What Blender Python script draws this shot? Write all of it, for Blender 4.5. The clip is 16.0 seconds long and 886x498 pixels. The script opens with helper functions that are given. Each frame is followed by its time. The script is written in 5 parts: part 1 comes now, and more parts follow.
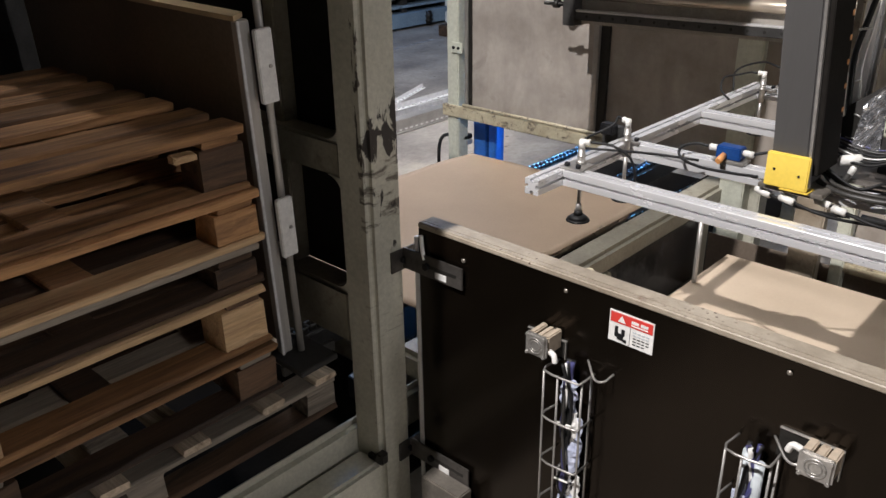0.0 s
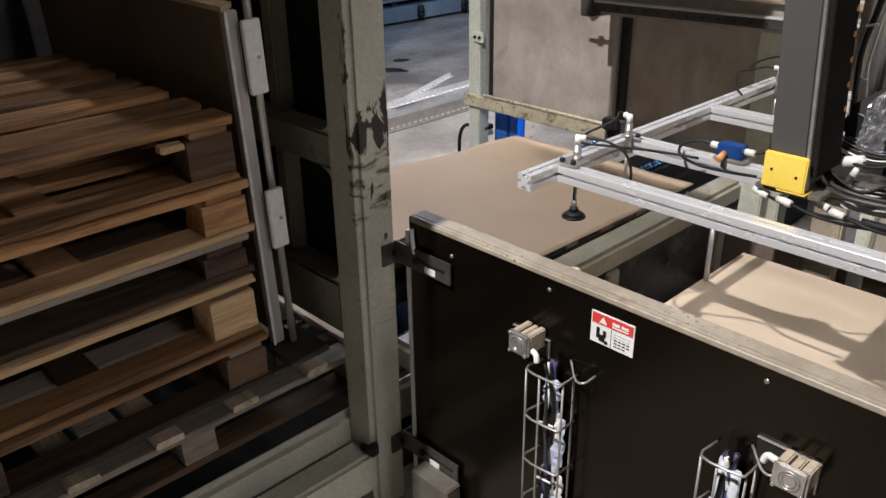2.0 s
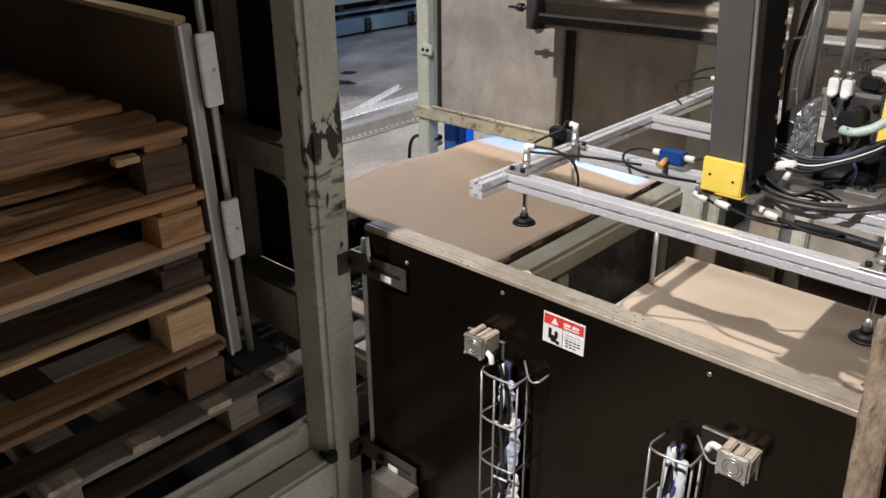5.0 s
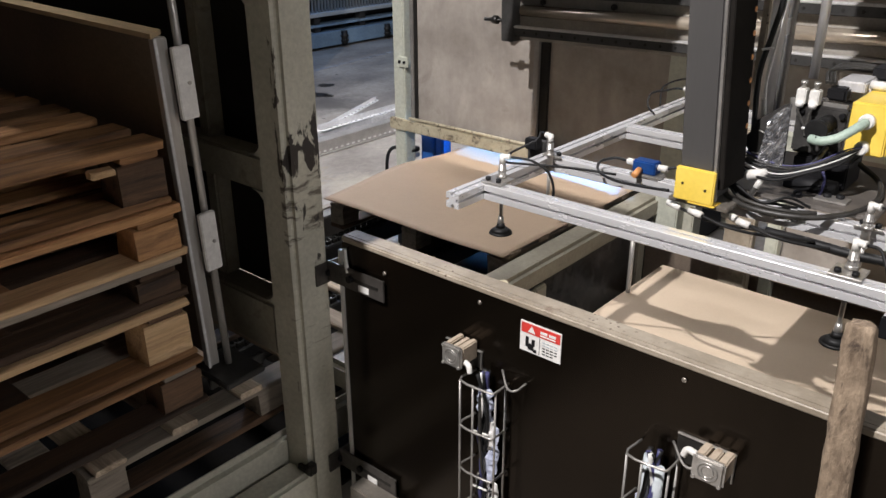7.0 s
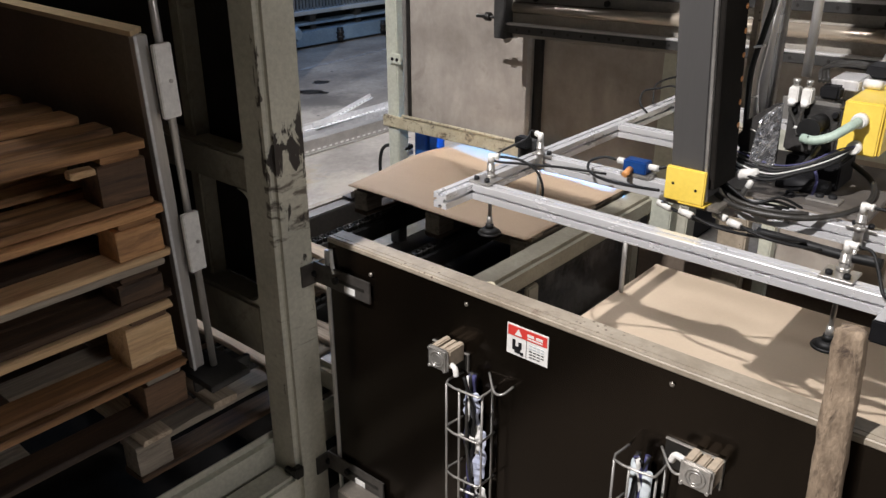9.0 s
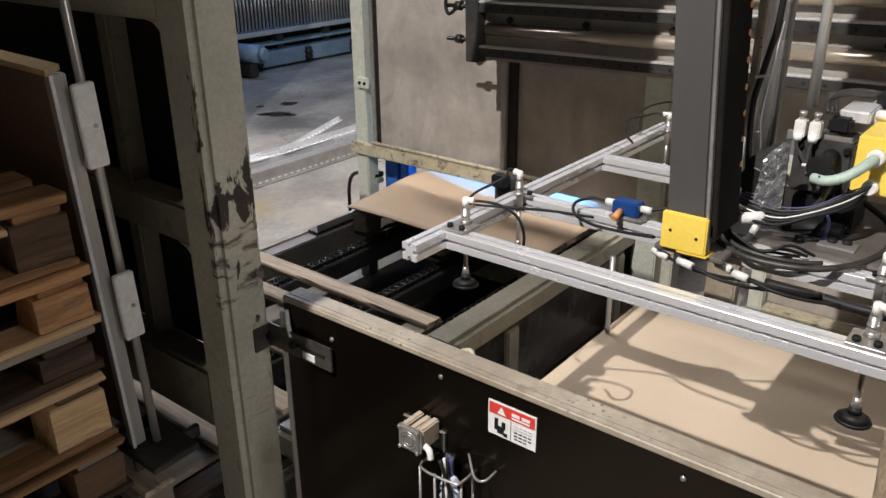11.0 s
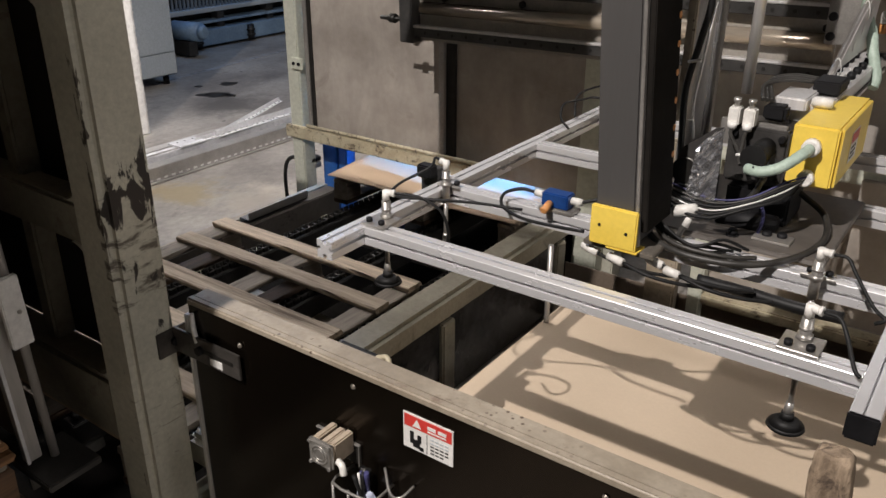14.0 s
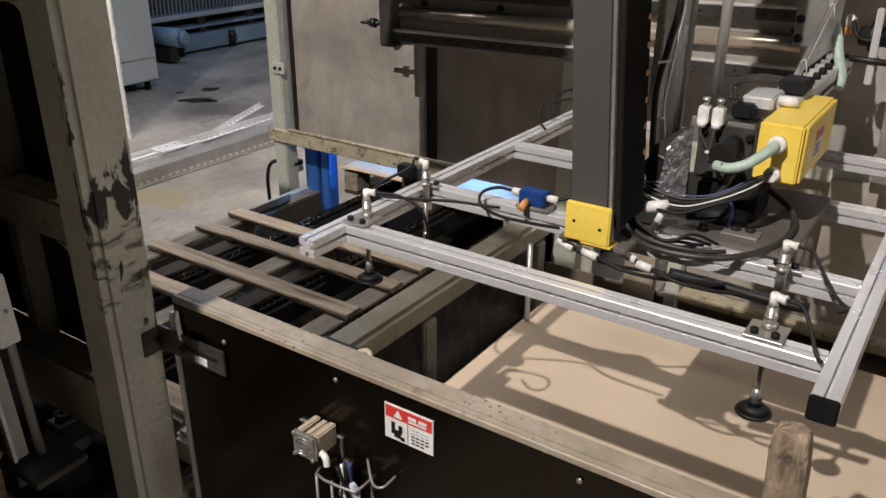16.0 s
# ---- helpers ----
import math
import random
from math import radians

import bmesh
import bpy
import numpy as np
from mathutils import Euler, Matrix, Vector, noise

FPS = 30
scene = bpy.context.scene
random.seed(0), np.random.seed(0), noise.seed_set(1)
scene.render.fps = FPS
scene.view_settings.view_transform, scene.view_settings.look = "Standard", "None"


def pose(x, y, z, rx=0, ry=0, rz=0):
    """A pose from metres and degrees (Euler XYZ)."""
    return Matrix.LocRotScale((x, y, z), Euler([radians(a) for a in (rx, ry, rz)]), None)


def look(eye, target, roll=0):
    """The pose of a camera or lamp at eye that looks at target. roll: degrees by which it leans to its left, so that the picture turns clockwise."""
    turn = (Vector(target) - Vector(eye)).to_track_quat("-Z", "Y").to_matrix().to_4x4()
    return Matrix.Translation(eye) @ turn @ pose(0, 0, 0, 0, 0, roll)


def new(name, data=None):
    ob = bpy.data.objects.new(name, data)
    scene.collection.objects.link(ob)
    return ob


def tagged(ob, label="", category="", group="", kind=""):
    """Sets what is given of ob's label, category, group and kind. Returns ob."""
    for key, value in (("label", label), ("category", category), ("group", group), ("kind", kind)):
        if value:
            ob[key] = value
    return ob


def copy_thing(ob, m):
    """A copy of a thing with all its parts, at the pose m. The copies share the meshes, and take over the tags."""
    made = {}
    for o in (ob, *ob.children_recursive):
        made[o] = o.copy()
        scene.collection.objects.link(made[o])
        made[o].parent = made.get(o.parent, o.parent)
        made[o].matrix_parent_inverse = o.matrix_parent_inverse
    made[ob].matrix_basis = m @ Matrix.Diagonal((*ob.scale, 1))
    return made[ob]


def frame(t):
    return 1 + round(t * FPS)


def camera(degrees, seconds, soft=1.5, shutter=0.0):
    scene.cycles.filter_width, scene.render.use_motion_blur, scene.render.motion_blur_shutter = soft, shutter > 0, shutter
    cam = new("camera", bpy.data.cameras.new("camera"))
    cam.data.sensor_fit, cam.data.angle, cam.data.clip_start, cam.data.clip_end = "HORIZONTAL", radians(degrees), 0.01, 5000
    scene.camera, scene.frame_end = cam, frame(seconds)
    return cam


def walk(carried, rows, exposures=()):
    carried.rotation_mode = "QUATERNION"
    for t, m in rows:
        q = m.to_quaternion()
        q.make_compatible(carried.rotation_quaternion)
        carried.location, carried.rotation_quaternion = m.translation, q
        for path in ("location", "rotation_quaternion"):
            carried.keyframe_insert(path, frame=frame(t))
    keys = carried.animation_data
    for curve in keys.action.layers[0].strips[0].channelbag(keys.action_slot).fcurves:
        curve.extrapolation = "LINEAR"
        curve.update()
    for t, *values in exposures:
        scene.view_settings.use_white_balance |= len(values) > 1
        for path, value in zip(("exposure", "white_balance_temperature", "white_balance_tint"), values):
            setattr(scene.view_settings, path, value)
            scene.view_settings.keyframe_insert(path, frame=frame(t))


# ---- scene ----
cam = camera(57.2, 16.0)
PATH = [
    (0, (0.083, 0.058, 1.828), (-1.162, 1.386, 1.0), -0.9),
    (0.5, (0.107, 0.098, 1.833), (-1.169, 1.39, 0.996), -0.9),
    (1, (0.143, 0.157, 1.834), (-1.153, 1.426, 0.991), -0.8),
    (1.5, (0.163, 0.18, 1.838), (-1.14, 1.437, 0.989), -0.9),
    (2, (0.16, 0.166, 1.836), (-1.146, 1.417, 0.981), -0.9),
    (2.5, (0.162, 0.15, 1.84), (-1.133, 1.406, 0.977), -0.7),
    (3, (0.168, 0.143, 1.841), (-1.094, 1.433, 0.978), -0.5),
    (3.5, (0.169, 0.135, 1.842), (-1.076, 1.445, 0.985), -0.4),
    (4, (0.175, 0.129, 1.844), (-1.065, 1.448, 0.993), -0.3),
    (6.5, (0.199, 0.111, 1.849), (-1.001, 1.495, 1.045), -0.3),
    (7, (0.2, 0.113, 1.849), (-0.994, 1.501, 1.045), -0.2),
    (7.5, (0.201, 0.12, 1.847), (-0.987, 1.513, 1.042), -0.2),
    (8, (0.201, 0.122, 1.847), (-0.985, 1.515, 1.04), -0.2),
    (10.3, (0.197, 0.276, 1.844), (-0.998, 1.658, 1.03), -0.1),
    (10.5, (0.154, 0.301, 1.851), (-1.04, 1.692, 1.05), -0.1),
    (11, (0.042, 0.365, 1.843), (-1.11, 1.802, 1.062), -0.5),
    (11.5, (-0.024, 0.408, 1.838), (-1.136, 1.871, 1.049), -0.3),
    (12, (-0.069, 0.434, 1.827), (-1.146, 1.919, 1.03), 0.0),
    (12.5, (-0.042, 0.472, 1.826), (-1.093, 1.971, 1.021), 0.1),
    (13, (0.0, 0.519, 1.828), (-1.051, 2.014, 1.014), 0.2),
    (13.5, (0.017, 0.527, 1.831), (-1.034, 2.017, 1.009), 0.2),
    (14, (0.03, 0.515, 1.831), (-1.022, 2.001, 1.003), 0.3),
    (14.5, (0.041, 0.497, 1.832), (-1.011, 1.98, 0.998), 0.4),
    (15, (0.057, 0.488, 1.835), (-0.993, 1.977, 1.01), 0.5),
    (15.5, (0.068, 0.489, 1.833), (-0.968, 1.992, 1.016), 0.4),
    (16, (0.066, 0.48, 1.833), (-0.956, 1.993, 1.017), 0.3),
]
walk(cam, [(t, look(eye, target, roll)) for t, eye, target, roll in PATH],
     exposures=[(0, -0.04, 6150, 11), (8, -0.03, 6150, 11), (11, -0.10, 6250, 10), (12.5, -0.40, 6400, 11), (16, -0.42, 6500, 12)])

# ---- world and light ----
world = bpy.data.worlds.new("world")
scene.world = world
world.use_nodes = True
world.node_tree.nodes["Background"].inputs["Color"].default_value = (0.55, 0.62, 0.75, 1)
world.node_tree.nodes["Background"].inputs["Strength"].default_value = 0.004
scene.view_settings.exposure = 0.0


def area_lamp(name, eye, target, size, watts, colour, size_y=None):
    data = bpy.data.lights.new(name, "AREA")
    data.energy, data.color, data.size = watts, colour, size
    if size_y:
        data.shape, data.size_y = "RECTANGLE", size_y
    ob = new(name, data)
    ob.matrix_world = look(eye, target)
    return ob


# high lamp behind the operator, small enough to cast the gripper's shadow
area_lamp("hall_lamp_key", (-1.08, -1.70, 5.45), (-0.7, 2.0, 1.0), 0.06, 590, (1.0, 0.93, 0.875))
# unseen fill lamps added over the conveyor, rear, aisle, right side and far machine
area_lamp("hall_lamp_row", (-1.9, 3.4, 4.6), (-2.1, 3.4, 0), 0.4, 98, (1.0, 0.945, 0.92), 1.8)
area_lamp("hall_lamp_rear", (-0.8, 7.5, 5.9), (-0.8, 7.5, 0), 0.5, 95, (0.95, 0.96, 1.0), 2.4)
area_lamp("hall_lamp_side", (5.0, 1.5, 3.7), (-1.5, 1.5, 1.1), 0.6, 84, (1.0, 0.93, 0.88), 1.8)
area_lamp("hall_lamp_aisle", (-4.3, 3.9, 2.05), (-4.3, 3.9, 0), 0.3, 48, (1.0, 0.94, 0.90), 0.6)
area_lamp("hall_lamp_far", (-7.0, 6.6, 5.9), (-7.2, 6.8, 0), 0.8, 100, (0.24, 0.50, 1.0), 2.0)
# cool work lamp of the machine behind the rear panel
work = bpy.data.lights.new("machine_work_lamp", "SPOT")
work.energy, work.color, work.spot_size, work.spot_blend, work.shadow_soft_size = 270, (0.13, 0.43, 1.0), radians(75), 0.3, 0.03
new("machine_work_lamp", work).matrix_world = look((-2.25, 4.5, 0.92), (-2.3, 3.5, 0.5))


# ---- materials ----
def nodes_of(name):
    m = bpy.data.materials.new(name)
    m.use_nodes = True
    t = m.node_tree
    return m, t, t.nodes, t.links, t.nodes["Principled BSDF"]


def add(n, kind, **values):
    node = n.new(kind)
    for key, value in values.items():
        node.inputs[key].default_value = value
    return node


def ramp(n, l, source, stops):
    r = n.new("ShaderNodeValToRGB")
    e = r.color_ramp.elements
    e[0].position, e[0].color = stops[0][0], (*stops[0][1], 1)
    e[1].position, e[1].color = stops[-1][0], (*stops[-1][1], 1)
    for p, c in stops[1:-1]:
        x = e.new(p)
        x.color = (*c, 1)
    l.new(source, r.inputs[0])
    return r.outputs[0]


def mix(n, l, kind, fac, a, b):
    m = n.new("ShaderNodeMix")
    m.data_type, m.blend_type = "RGBA", kind
    for socket, value in ((m.inputs[0], fac), (m.inputs[6], a), (m.inputs[7], b)):
        if isinstance(value, (int, float)):
            socket.default_value = value
        elif isinstance(value, tuple):
            socket.default_value = (*value, 1)
        else:
            l.new(value, socket)
    return m.outputs[2]


def surface(name, light, dark, rough=0.5, metal=0.0, scale=3.0, fine=60.0, speck_mix=0.6, stain=None, stain_at=0.62, stain_scale=2.0,
            stretch=(1, 1, 1), bump=0.15, rough_var=0.12, random_tone=0.0, coat=0.0, gloss=0.5, stain_soft=0.09, streaks=0.0, dots=None):
    """Two tones over a broad noise, a fine grain, and stains with a shape of their own."""
    m, t, n, l, b = nodes_of(name)
    co = n.new("ShaderNodeTexCoord")
    mp = n.new("ShaderNodeMapping")
    mp.inputs["Scale"].default_value = stretch
    l.new(co.outputs["Object"], mp.inputs[0])
    info = n.new("ShaderNodeObjectInfo")
    off = n.new("ShaderNodeVectorMath")
    off.operation = "MULTIPLY_ADD"
    off.inputs[1].default_value = (9.7, 5.3, 7.1)
    l.new(info.outputs["Random"], off.inputs[0])
    l.new(mp.outputs[0], off.inputs[2])
    broad = add(n, "ShaderNodeTexNoise", Scale=scale, Detail=5.0, Roughness=0.6)
    grain = add(n, "ShaderNodeTexNoise", Scale=fine, Detail=4.0, Roughness=0.65)
    l.new(off.outputs[0], broad.inputs["Vector"])
    l.new(off.outputs[0], grain.inputs["Vector"])
    colour = ramp(n, l, broad.outputs["Fac"], [(0.32, dark), (0.68, light)])
    speck = ramp(n, l, grain.outputs["Fac"], [(0.3, (0.72, 0.72, 0.72)), (0.7, (1.12, 1.12, 1.12))])
    colour = mix(n, l, "MULTIPLY", speck_mix, colour, speck)
    if stain:
        spots = add(n, "ShaderNodeTexNoise", Scale=stain_scale, Detail=7.0, Roughness=0.72, Distortion=0.6)
        l.new(off.outputs[0], spots.inputs["Vector"])
        mask = ramp(n, l, spots.outputs["Fac"], [(stain_at, (0, 0, 0)), (stain_at + stain_soft, (1, 1, 1))])
        colour = mix(n, l, "MIX", mask, colour, stain)
    if streaks:
        run = n.new("ShaderNodeMapping")
        run.inputs["Scale"].default_value = (4.2, 4.2, 1.5)
        run.inputs["Rotation"].default_value = (0.0, 0.35, 0.0)
        l.new(off.outputs[0], run.inputs[0])
        wipe = add(n, "ShaderNodeTexNoise", Scale=1.6, Detail=6.0, Roughness=0.62, Distortion=0.5)
        l.new(run.outputs[0], wipe.inputs["Vector"])
        colour = mix(n, l, "MULTIPLY", streaks, colour, ramp(n, l, wipe.outputs["Fac"], [(0.33, (0.62, 0.60, 0.58)), (0.66, (1.22, 1.22, 1.22))]))
    if dots:
        pits = add(n, "ShaderNodeTexVoronoi", Scale=dots[0], Randomness=1.0)
        l.new(off.outputs[0], pits.inputs["Vector"])
        spot = ramp(n, l, pits.outputs["Distance"], [(dots[1] * 0.6, (1, 1, 1)), (dots[1], (0, 0, 0))])
        colour = mix(n, l, "MIX", mix(n, l, "MULTIPLY", 1.0, spot, ramp(n, l, broad.outputs["Fac"], [(0.46, (0, 0, 0)), (0.58, (1, 1, 1))])), colour, dots[2])
    if random_tone:
        tone = ramp(n, l, info.outputs["Random"], [(0.0, (1 - random_tone,) * 3), (1.0, (1 + random_tone * 0.6,) * 3)])
        colour = mix(n, l, "MULTIPLY", 1.0, colour, tone)
    l.new(colour, b.inputs["Base Color"])
    rr = n.new("ShaderNodeMapRange")
    rr.inputs["To Min"].default_value, rr.inputs["To Max"].default_value = max(0.03, rough - rough_var), min(1, rough + rough_var)
    l.new(broad.outputs["Fac"], rr.inputs["Value"])
    l.new(rr.outputs[0], b.inputs["Roughness"])
    b.inputs["Metallic"].default_value = metal
    b.inputs["Coat Weight"].default_value = coat
    b.inputs["Specular IOR Level"].default_value = gloss
    bp = n.new("ShaderNodeBump")
    bp.inputs["Strength"].default_value, bp.inputs["Distance"].default_value = bump, 0.004
    l.new(grain.outputs["Fac"], bp.inputs["Height"])
    l.new(bp.outputs[0], b.inputs["Normal"])
    return m


concrete = surface("concrete", (0.41, 0.375, 0.325), (0.17, 0.152, 0.135), 0.5, scale=1.9, fine=26, speck_mix=0.8, stain=(0.075, 0.064, 0.056), stain_at=0.60, stain_scale=2.6, stain_soft=0.14, stretch=(1, 0.7, 1), dots=(7.0, 0.11, (0.06, 0.05, 0.045)), bump=0.2)
bracket_steel = surface("dark_oily_bracket_steel", (0.12, 0.11, 0.10), (0.06, 0.055, 0.05), 0.35, 0.5, scale=14, fine=90, stain=(0.03, 0.027, 0.024), stain_at=0.58, stain_scale=18, bump=0.06)
module_beige = surface("beige_switch_module", (0.50, 0.42, 0.32), (0.38, 0.31, 0.235), 0.45, scale=14, fine=90, stain=(0.22, 0.16, 0.11), stain_at=0.62, stain_scale=20, bump=0.05)
strip_steel = surface("scratched_edge_steel", (0.54, 0.52, 0.49), (0.36, 0.345, 0.32), 0.32, 0.45, scale=7, fine=70, stretch=(1, 1, 0.12), bump=0.05)
# the golden reflection on the fold is put into this base colour
warm_sheen_steel = surface("steel_with_warm_sheen", (0.78, 0.60, 0.36), (0.45, 0.33, 0.19), 0.30, 0.25, scale=5, fine=60, stretch=(0.3, 1, 1), bump=0.05)
olive_paint = surface("olive_grey_paint", (0.55, 0.54, 0.45), (0.44, 0.43, 0.355), 0.45, scale=4, fine=70, stain=(0.13, 0.12, 0.09), stain_at=0.66, stain_scale=5, bump=0.08)
oily_shaded_olive = surface("oil_and_shade_olive_paint", (0.40, 0.375, 0.295), (0.25, 0.23, 0.175), 0.42, scale=3, fine=60, stain=(0.11, 0.09, 0.065), stain_at=0.57, stain_scale=6, stain_soft=0.16, bump=0.1)
worn_top = surface("worn_cream_paint", (0.41, 0.36, 0.285), (0.22, 0.182, 0.132), 0.5, scale=4.5, fine=55, stain=(0.17, 0.12, 0.085), stain_at=0.575, stain_scale=11, stain_soft=0.13, dots=(55.0, 0.22, (0.10, 0.07, 0.05)), bump=0.25)
white_paint = surface("pale_green_paint", (0.55, 0.57, 0.48), (0.46, 0.47, 0.40), 0.4, scale=3, fine=50, stain=(0.25, 0.23, 0.18), stain_at=0.7, stain_scale=4, bump=0.06)
cream_rail = surface("chipped_cream_rail", (0.50, 0.45, 0.32), (0.36, 0.31, 0.21), 0.5, scale=9, fine=60, stain=(0.09, 0.07, 0.05), stain_at=0.555, stain_scale=16, bump=0.15)
dark_steel = surface("dark_stainless_sheet", (0.027, 0.020, 0.014), (0.016, 0.012, 0.008), 0.21, 0.85, speck_mix=0.35, scale=2.5, fine=140, stretch=(1, 1, 0.15), bump=0.03, rough_var=0.07)
rear_sheet = surface("smeared_galvanised_sheet", (0.45, 0.41, 0.365), (0.28, 0.25, 0.218), 0.55, 0.15, scale=3.4, fine=30, speck_mix=0.22, stain=(0.24, 0.21, 0.175), stain_at=0.585, stain_scale=4.0, stain_soft=0.2, streaks=0.38, bump=0.05)
flap_steel = surface("oiled_brown_steel_sheet", (0.25, 0.20, 0.155), (0.165, 0.13, 0.10), 0.5, 0.2, scale=2, fine=80, bump=0.05)
bare_steel = surface("bare_steel", (0.50, 0.48, 0.45), (0.38, 0.365, 0.34), 0.36, 0.7, scale=12, fine=150, bump=0.05)
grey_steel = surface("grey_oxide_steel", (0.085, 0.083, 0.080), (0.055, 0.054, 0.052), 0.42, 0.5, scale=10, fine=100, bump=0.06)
plate_steel = surface("oiled_plate_steel", (0.30, 0.27, 0.23), (0.22, 0.20, 0.17), 0.4, 0.6, scale=9, fine=90, bump=0.05)
dull_silver = surface("dull_silver_tube", (0.76, 0.75, 0.74), (0.62, 0.61, 0.60), 0.34, 0.35, scale=5, fine=120, stretch=(1, 1, 0.1), bump=0.03)
roller_chrome = surface("worn_roller_chrome", (0.70, 0.61, 0.49), (0.54, 0.46, 0.36), 0.22, 0.6, scale=6, fine=120, stretch=(0.1, 1, 1), bump=0.03)
alu = surface("anodised_aluminium", (0.88, 0.88, 0.89), (0.80, 0.80, 0.81), 0.27, 0.5, speck_mix=0.08, scale=8, fine=120, stretch=(0.3, 0.3, 1), bump=0.012)
column_grey = surface("column_grey_anodised", (0.125, 0.121, 0.118), (0.105, 0.102, 0.10), 0.42, 0.55, speck_mix=0.12, scale=2, fine=160, stretch=(1, 1, 0.1), bump=0.03)
black_plastic = surface("black_plastic", (0.012, 0.012, 0.013), (0.007, 0.007, 0.008), 0.58, scale=20, fine=150, bump=0.05, gloss=0.2)
black_rubber = surface("black_rubber", (0.013, 0.013, 0.013), (0.008, 0.008, 0.008), 0.55, scale=20, fine=150, bump=0.08, gloss=0.28)
hose_grey = surface("dusty_black_hose", (0.045, 0.042, 0.037), (0.020, 0.019, 0.017), 0.45, scale=14, fine=120, bump=0.06)
white_plastic = surface("white_plastic", (0.78, 0.765, 0.72), (0.68, 0.665, 0.62), 0.4, scale=20, fine=90, bump=0.04)
yellow_paint = surface("yellow_paint", (0.86, 0.64, 0.11), (0.77, 0.55, 0.08), 0.38, speck_mix=0.25, scale=6, fine=80, stain=(0.42, 0.28, 0.05), stain_at=0.70, stain_scale=12, bump=0.04)
blue_anodised = surface("blue_anodised", (0.02, 0.09, 0.34), (0.015, 0.06, 0.25), 0.3, 0.4, scale=12, fine=90, bump=0.03)
blue_paint = surface("blue_machine_paint", (0.03, 0.13, 0.42), (0.02, 0.09, 0.30), 0.4, scale=6, fine=60, bump=0.04)
green_conduit = surface("pale_green_conduit", (0.42, 0.52, 0.44), (0.32, 0.41, 0.34), 0.5, scale=20, fine=80, bump=0.05)
cardboard = surface("brown_cardboard", (0.50, 0.375, 0.26), (0.45, 0.335, 0.23), 0.75, scale=2.2, fine=90, bump=0.02, rough_var=0.05, speck_mix=0.15)
cream_board = surface("cream_cardboard", (0.60, 0.49, 0.365), (0.54, 0.435, 0.32), 0.7, scale=2.0, fine=90, bump=0.02, rough_var=0.05, speck_mix=0.12)
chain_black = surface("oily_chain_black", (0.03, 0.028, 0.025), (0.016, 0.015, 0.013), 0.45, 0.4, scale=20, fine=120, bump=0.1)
foam_white = surface("rough_white_wall", (0.78, 0.76, 0.72), (0.66, 0.64, 0.60), 0.8, scale=6, fine=30, bump=0.6)
# part of this blue is the blue light on the far machine
blue_lit_paint = surface("blue_lit_machine_paint", (0.26, 0.36, 0.46), (0.17, 0.25, 0.34), 0.4, scale=2.5, fine=40, stain=(0.05, 0.06, 0.07), stain_at=0.6, stain_scale=3, bump=0.04)
oil_film = surface("old_oil_film", (0.03, 0.026, 0.023), (0.018, 0.016, 0.014), 0.35, scale=8, fine=40, bump=0.05)
worn_line = surface("worn_floor_paint", (0.42, 0.42, 0.42), (0.26, 0.25, 0.24), 0.6, scale=6, fine=30, stain=(0.16, 0.15, 0.14), stain_at=0.5, stain_scale=5, bump=0.05)
cabinet_grey = surface("blue_grey_cabinet_paint", (0.48, 0.52, 0.54), (0.42, 0.46, 0.48), 0.4, scale=2, fine=60, bump=0.03)
hall_wall = surface("hall_wall_paint", (0.07, 0.075, 0.085), (0.045, 0.05, 0.055), 0.8, scale=0.6, fine=12, bump=0.05)
galvanised = surface("bright_galvanised_scrap", (0.76, 0.76, 0.76), (0.55, 0.55, 0.56), 0.4, 0.2, scale=12, fine=80, bump=0.05)
dark_gloss = surface("dark_glossy_plate", (0.10, 0.096, 0.092), (0.05, 0.048, 0.046), 0.2, 0.4, scale=14, fine=40, bump=0.3)
clear_film = surface("silver_film", (0.75, 0.76, 0.78), (0.5, 0.5, 0.52), 0.18, 0.9, scale=25, fine=45, bump=0.55)
film_blue = surface("bluish_film", (0.62, 0.66, 0.78), (0.42, 0.46, 0.62), 0.2, 0.1, scale=30, fine=60, bump=0.3)
label_white = surface("label_white", (0.78, 0.77, 0.74), (0.72, 0.71, 0.68), 0.4, scale=6, fine=60, bump=0.02)
cable_violet = surface("blue_violet_cable", (0.06, 0.06, 0.17), (0.04, 0.04, 0.11), 0.45, scale=20, fine=90, bump=0.03)
beige_alu = surface("dull_beige_casting", (0.46, 0.43, 0.38), (0.36, 0.335, 0.295), 0.45, 0.3, scale=12, fine=90, bump=0.05)
dark_backing = surface("dark_grey_backing_sheet", (0.15, 0.135, 0.12), (0.09, 0.08, 0.07), 0.5, 0.2, scale=4, fine=50, stain=(0.05, 0.045, 0.04), stain_at=0.6, stain_scale=5, bump=0.04)
matte_black = surface("matte_near_black", (0.018, 0.016, 0.014), (0.010, 0.009, 0.008), 0.85, scale=8, fine=60, bump=0.05, gloss=0.05)
label_red = surface("label_red", (0.62, 0.05, 0.04), (0.55, 0.04, 0.03), 0.4, scale=6, fine=60, bump=0.02)
orange_dot = surface("orange_rubber", (0.65, 0.30, 0.10), (0.55, 0.24, 0.07), 0.5, scale=20, fine=90, bump=0.04)


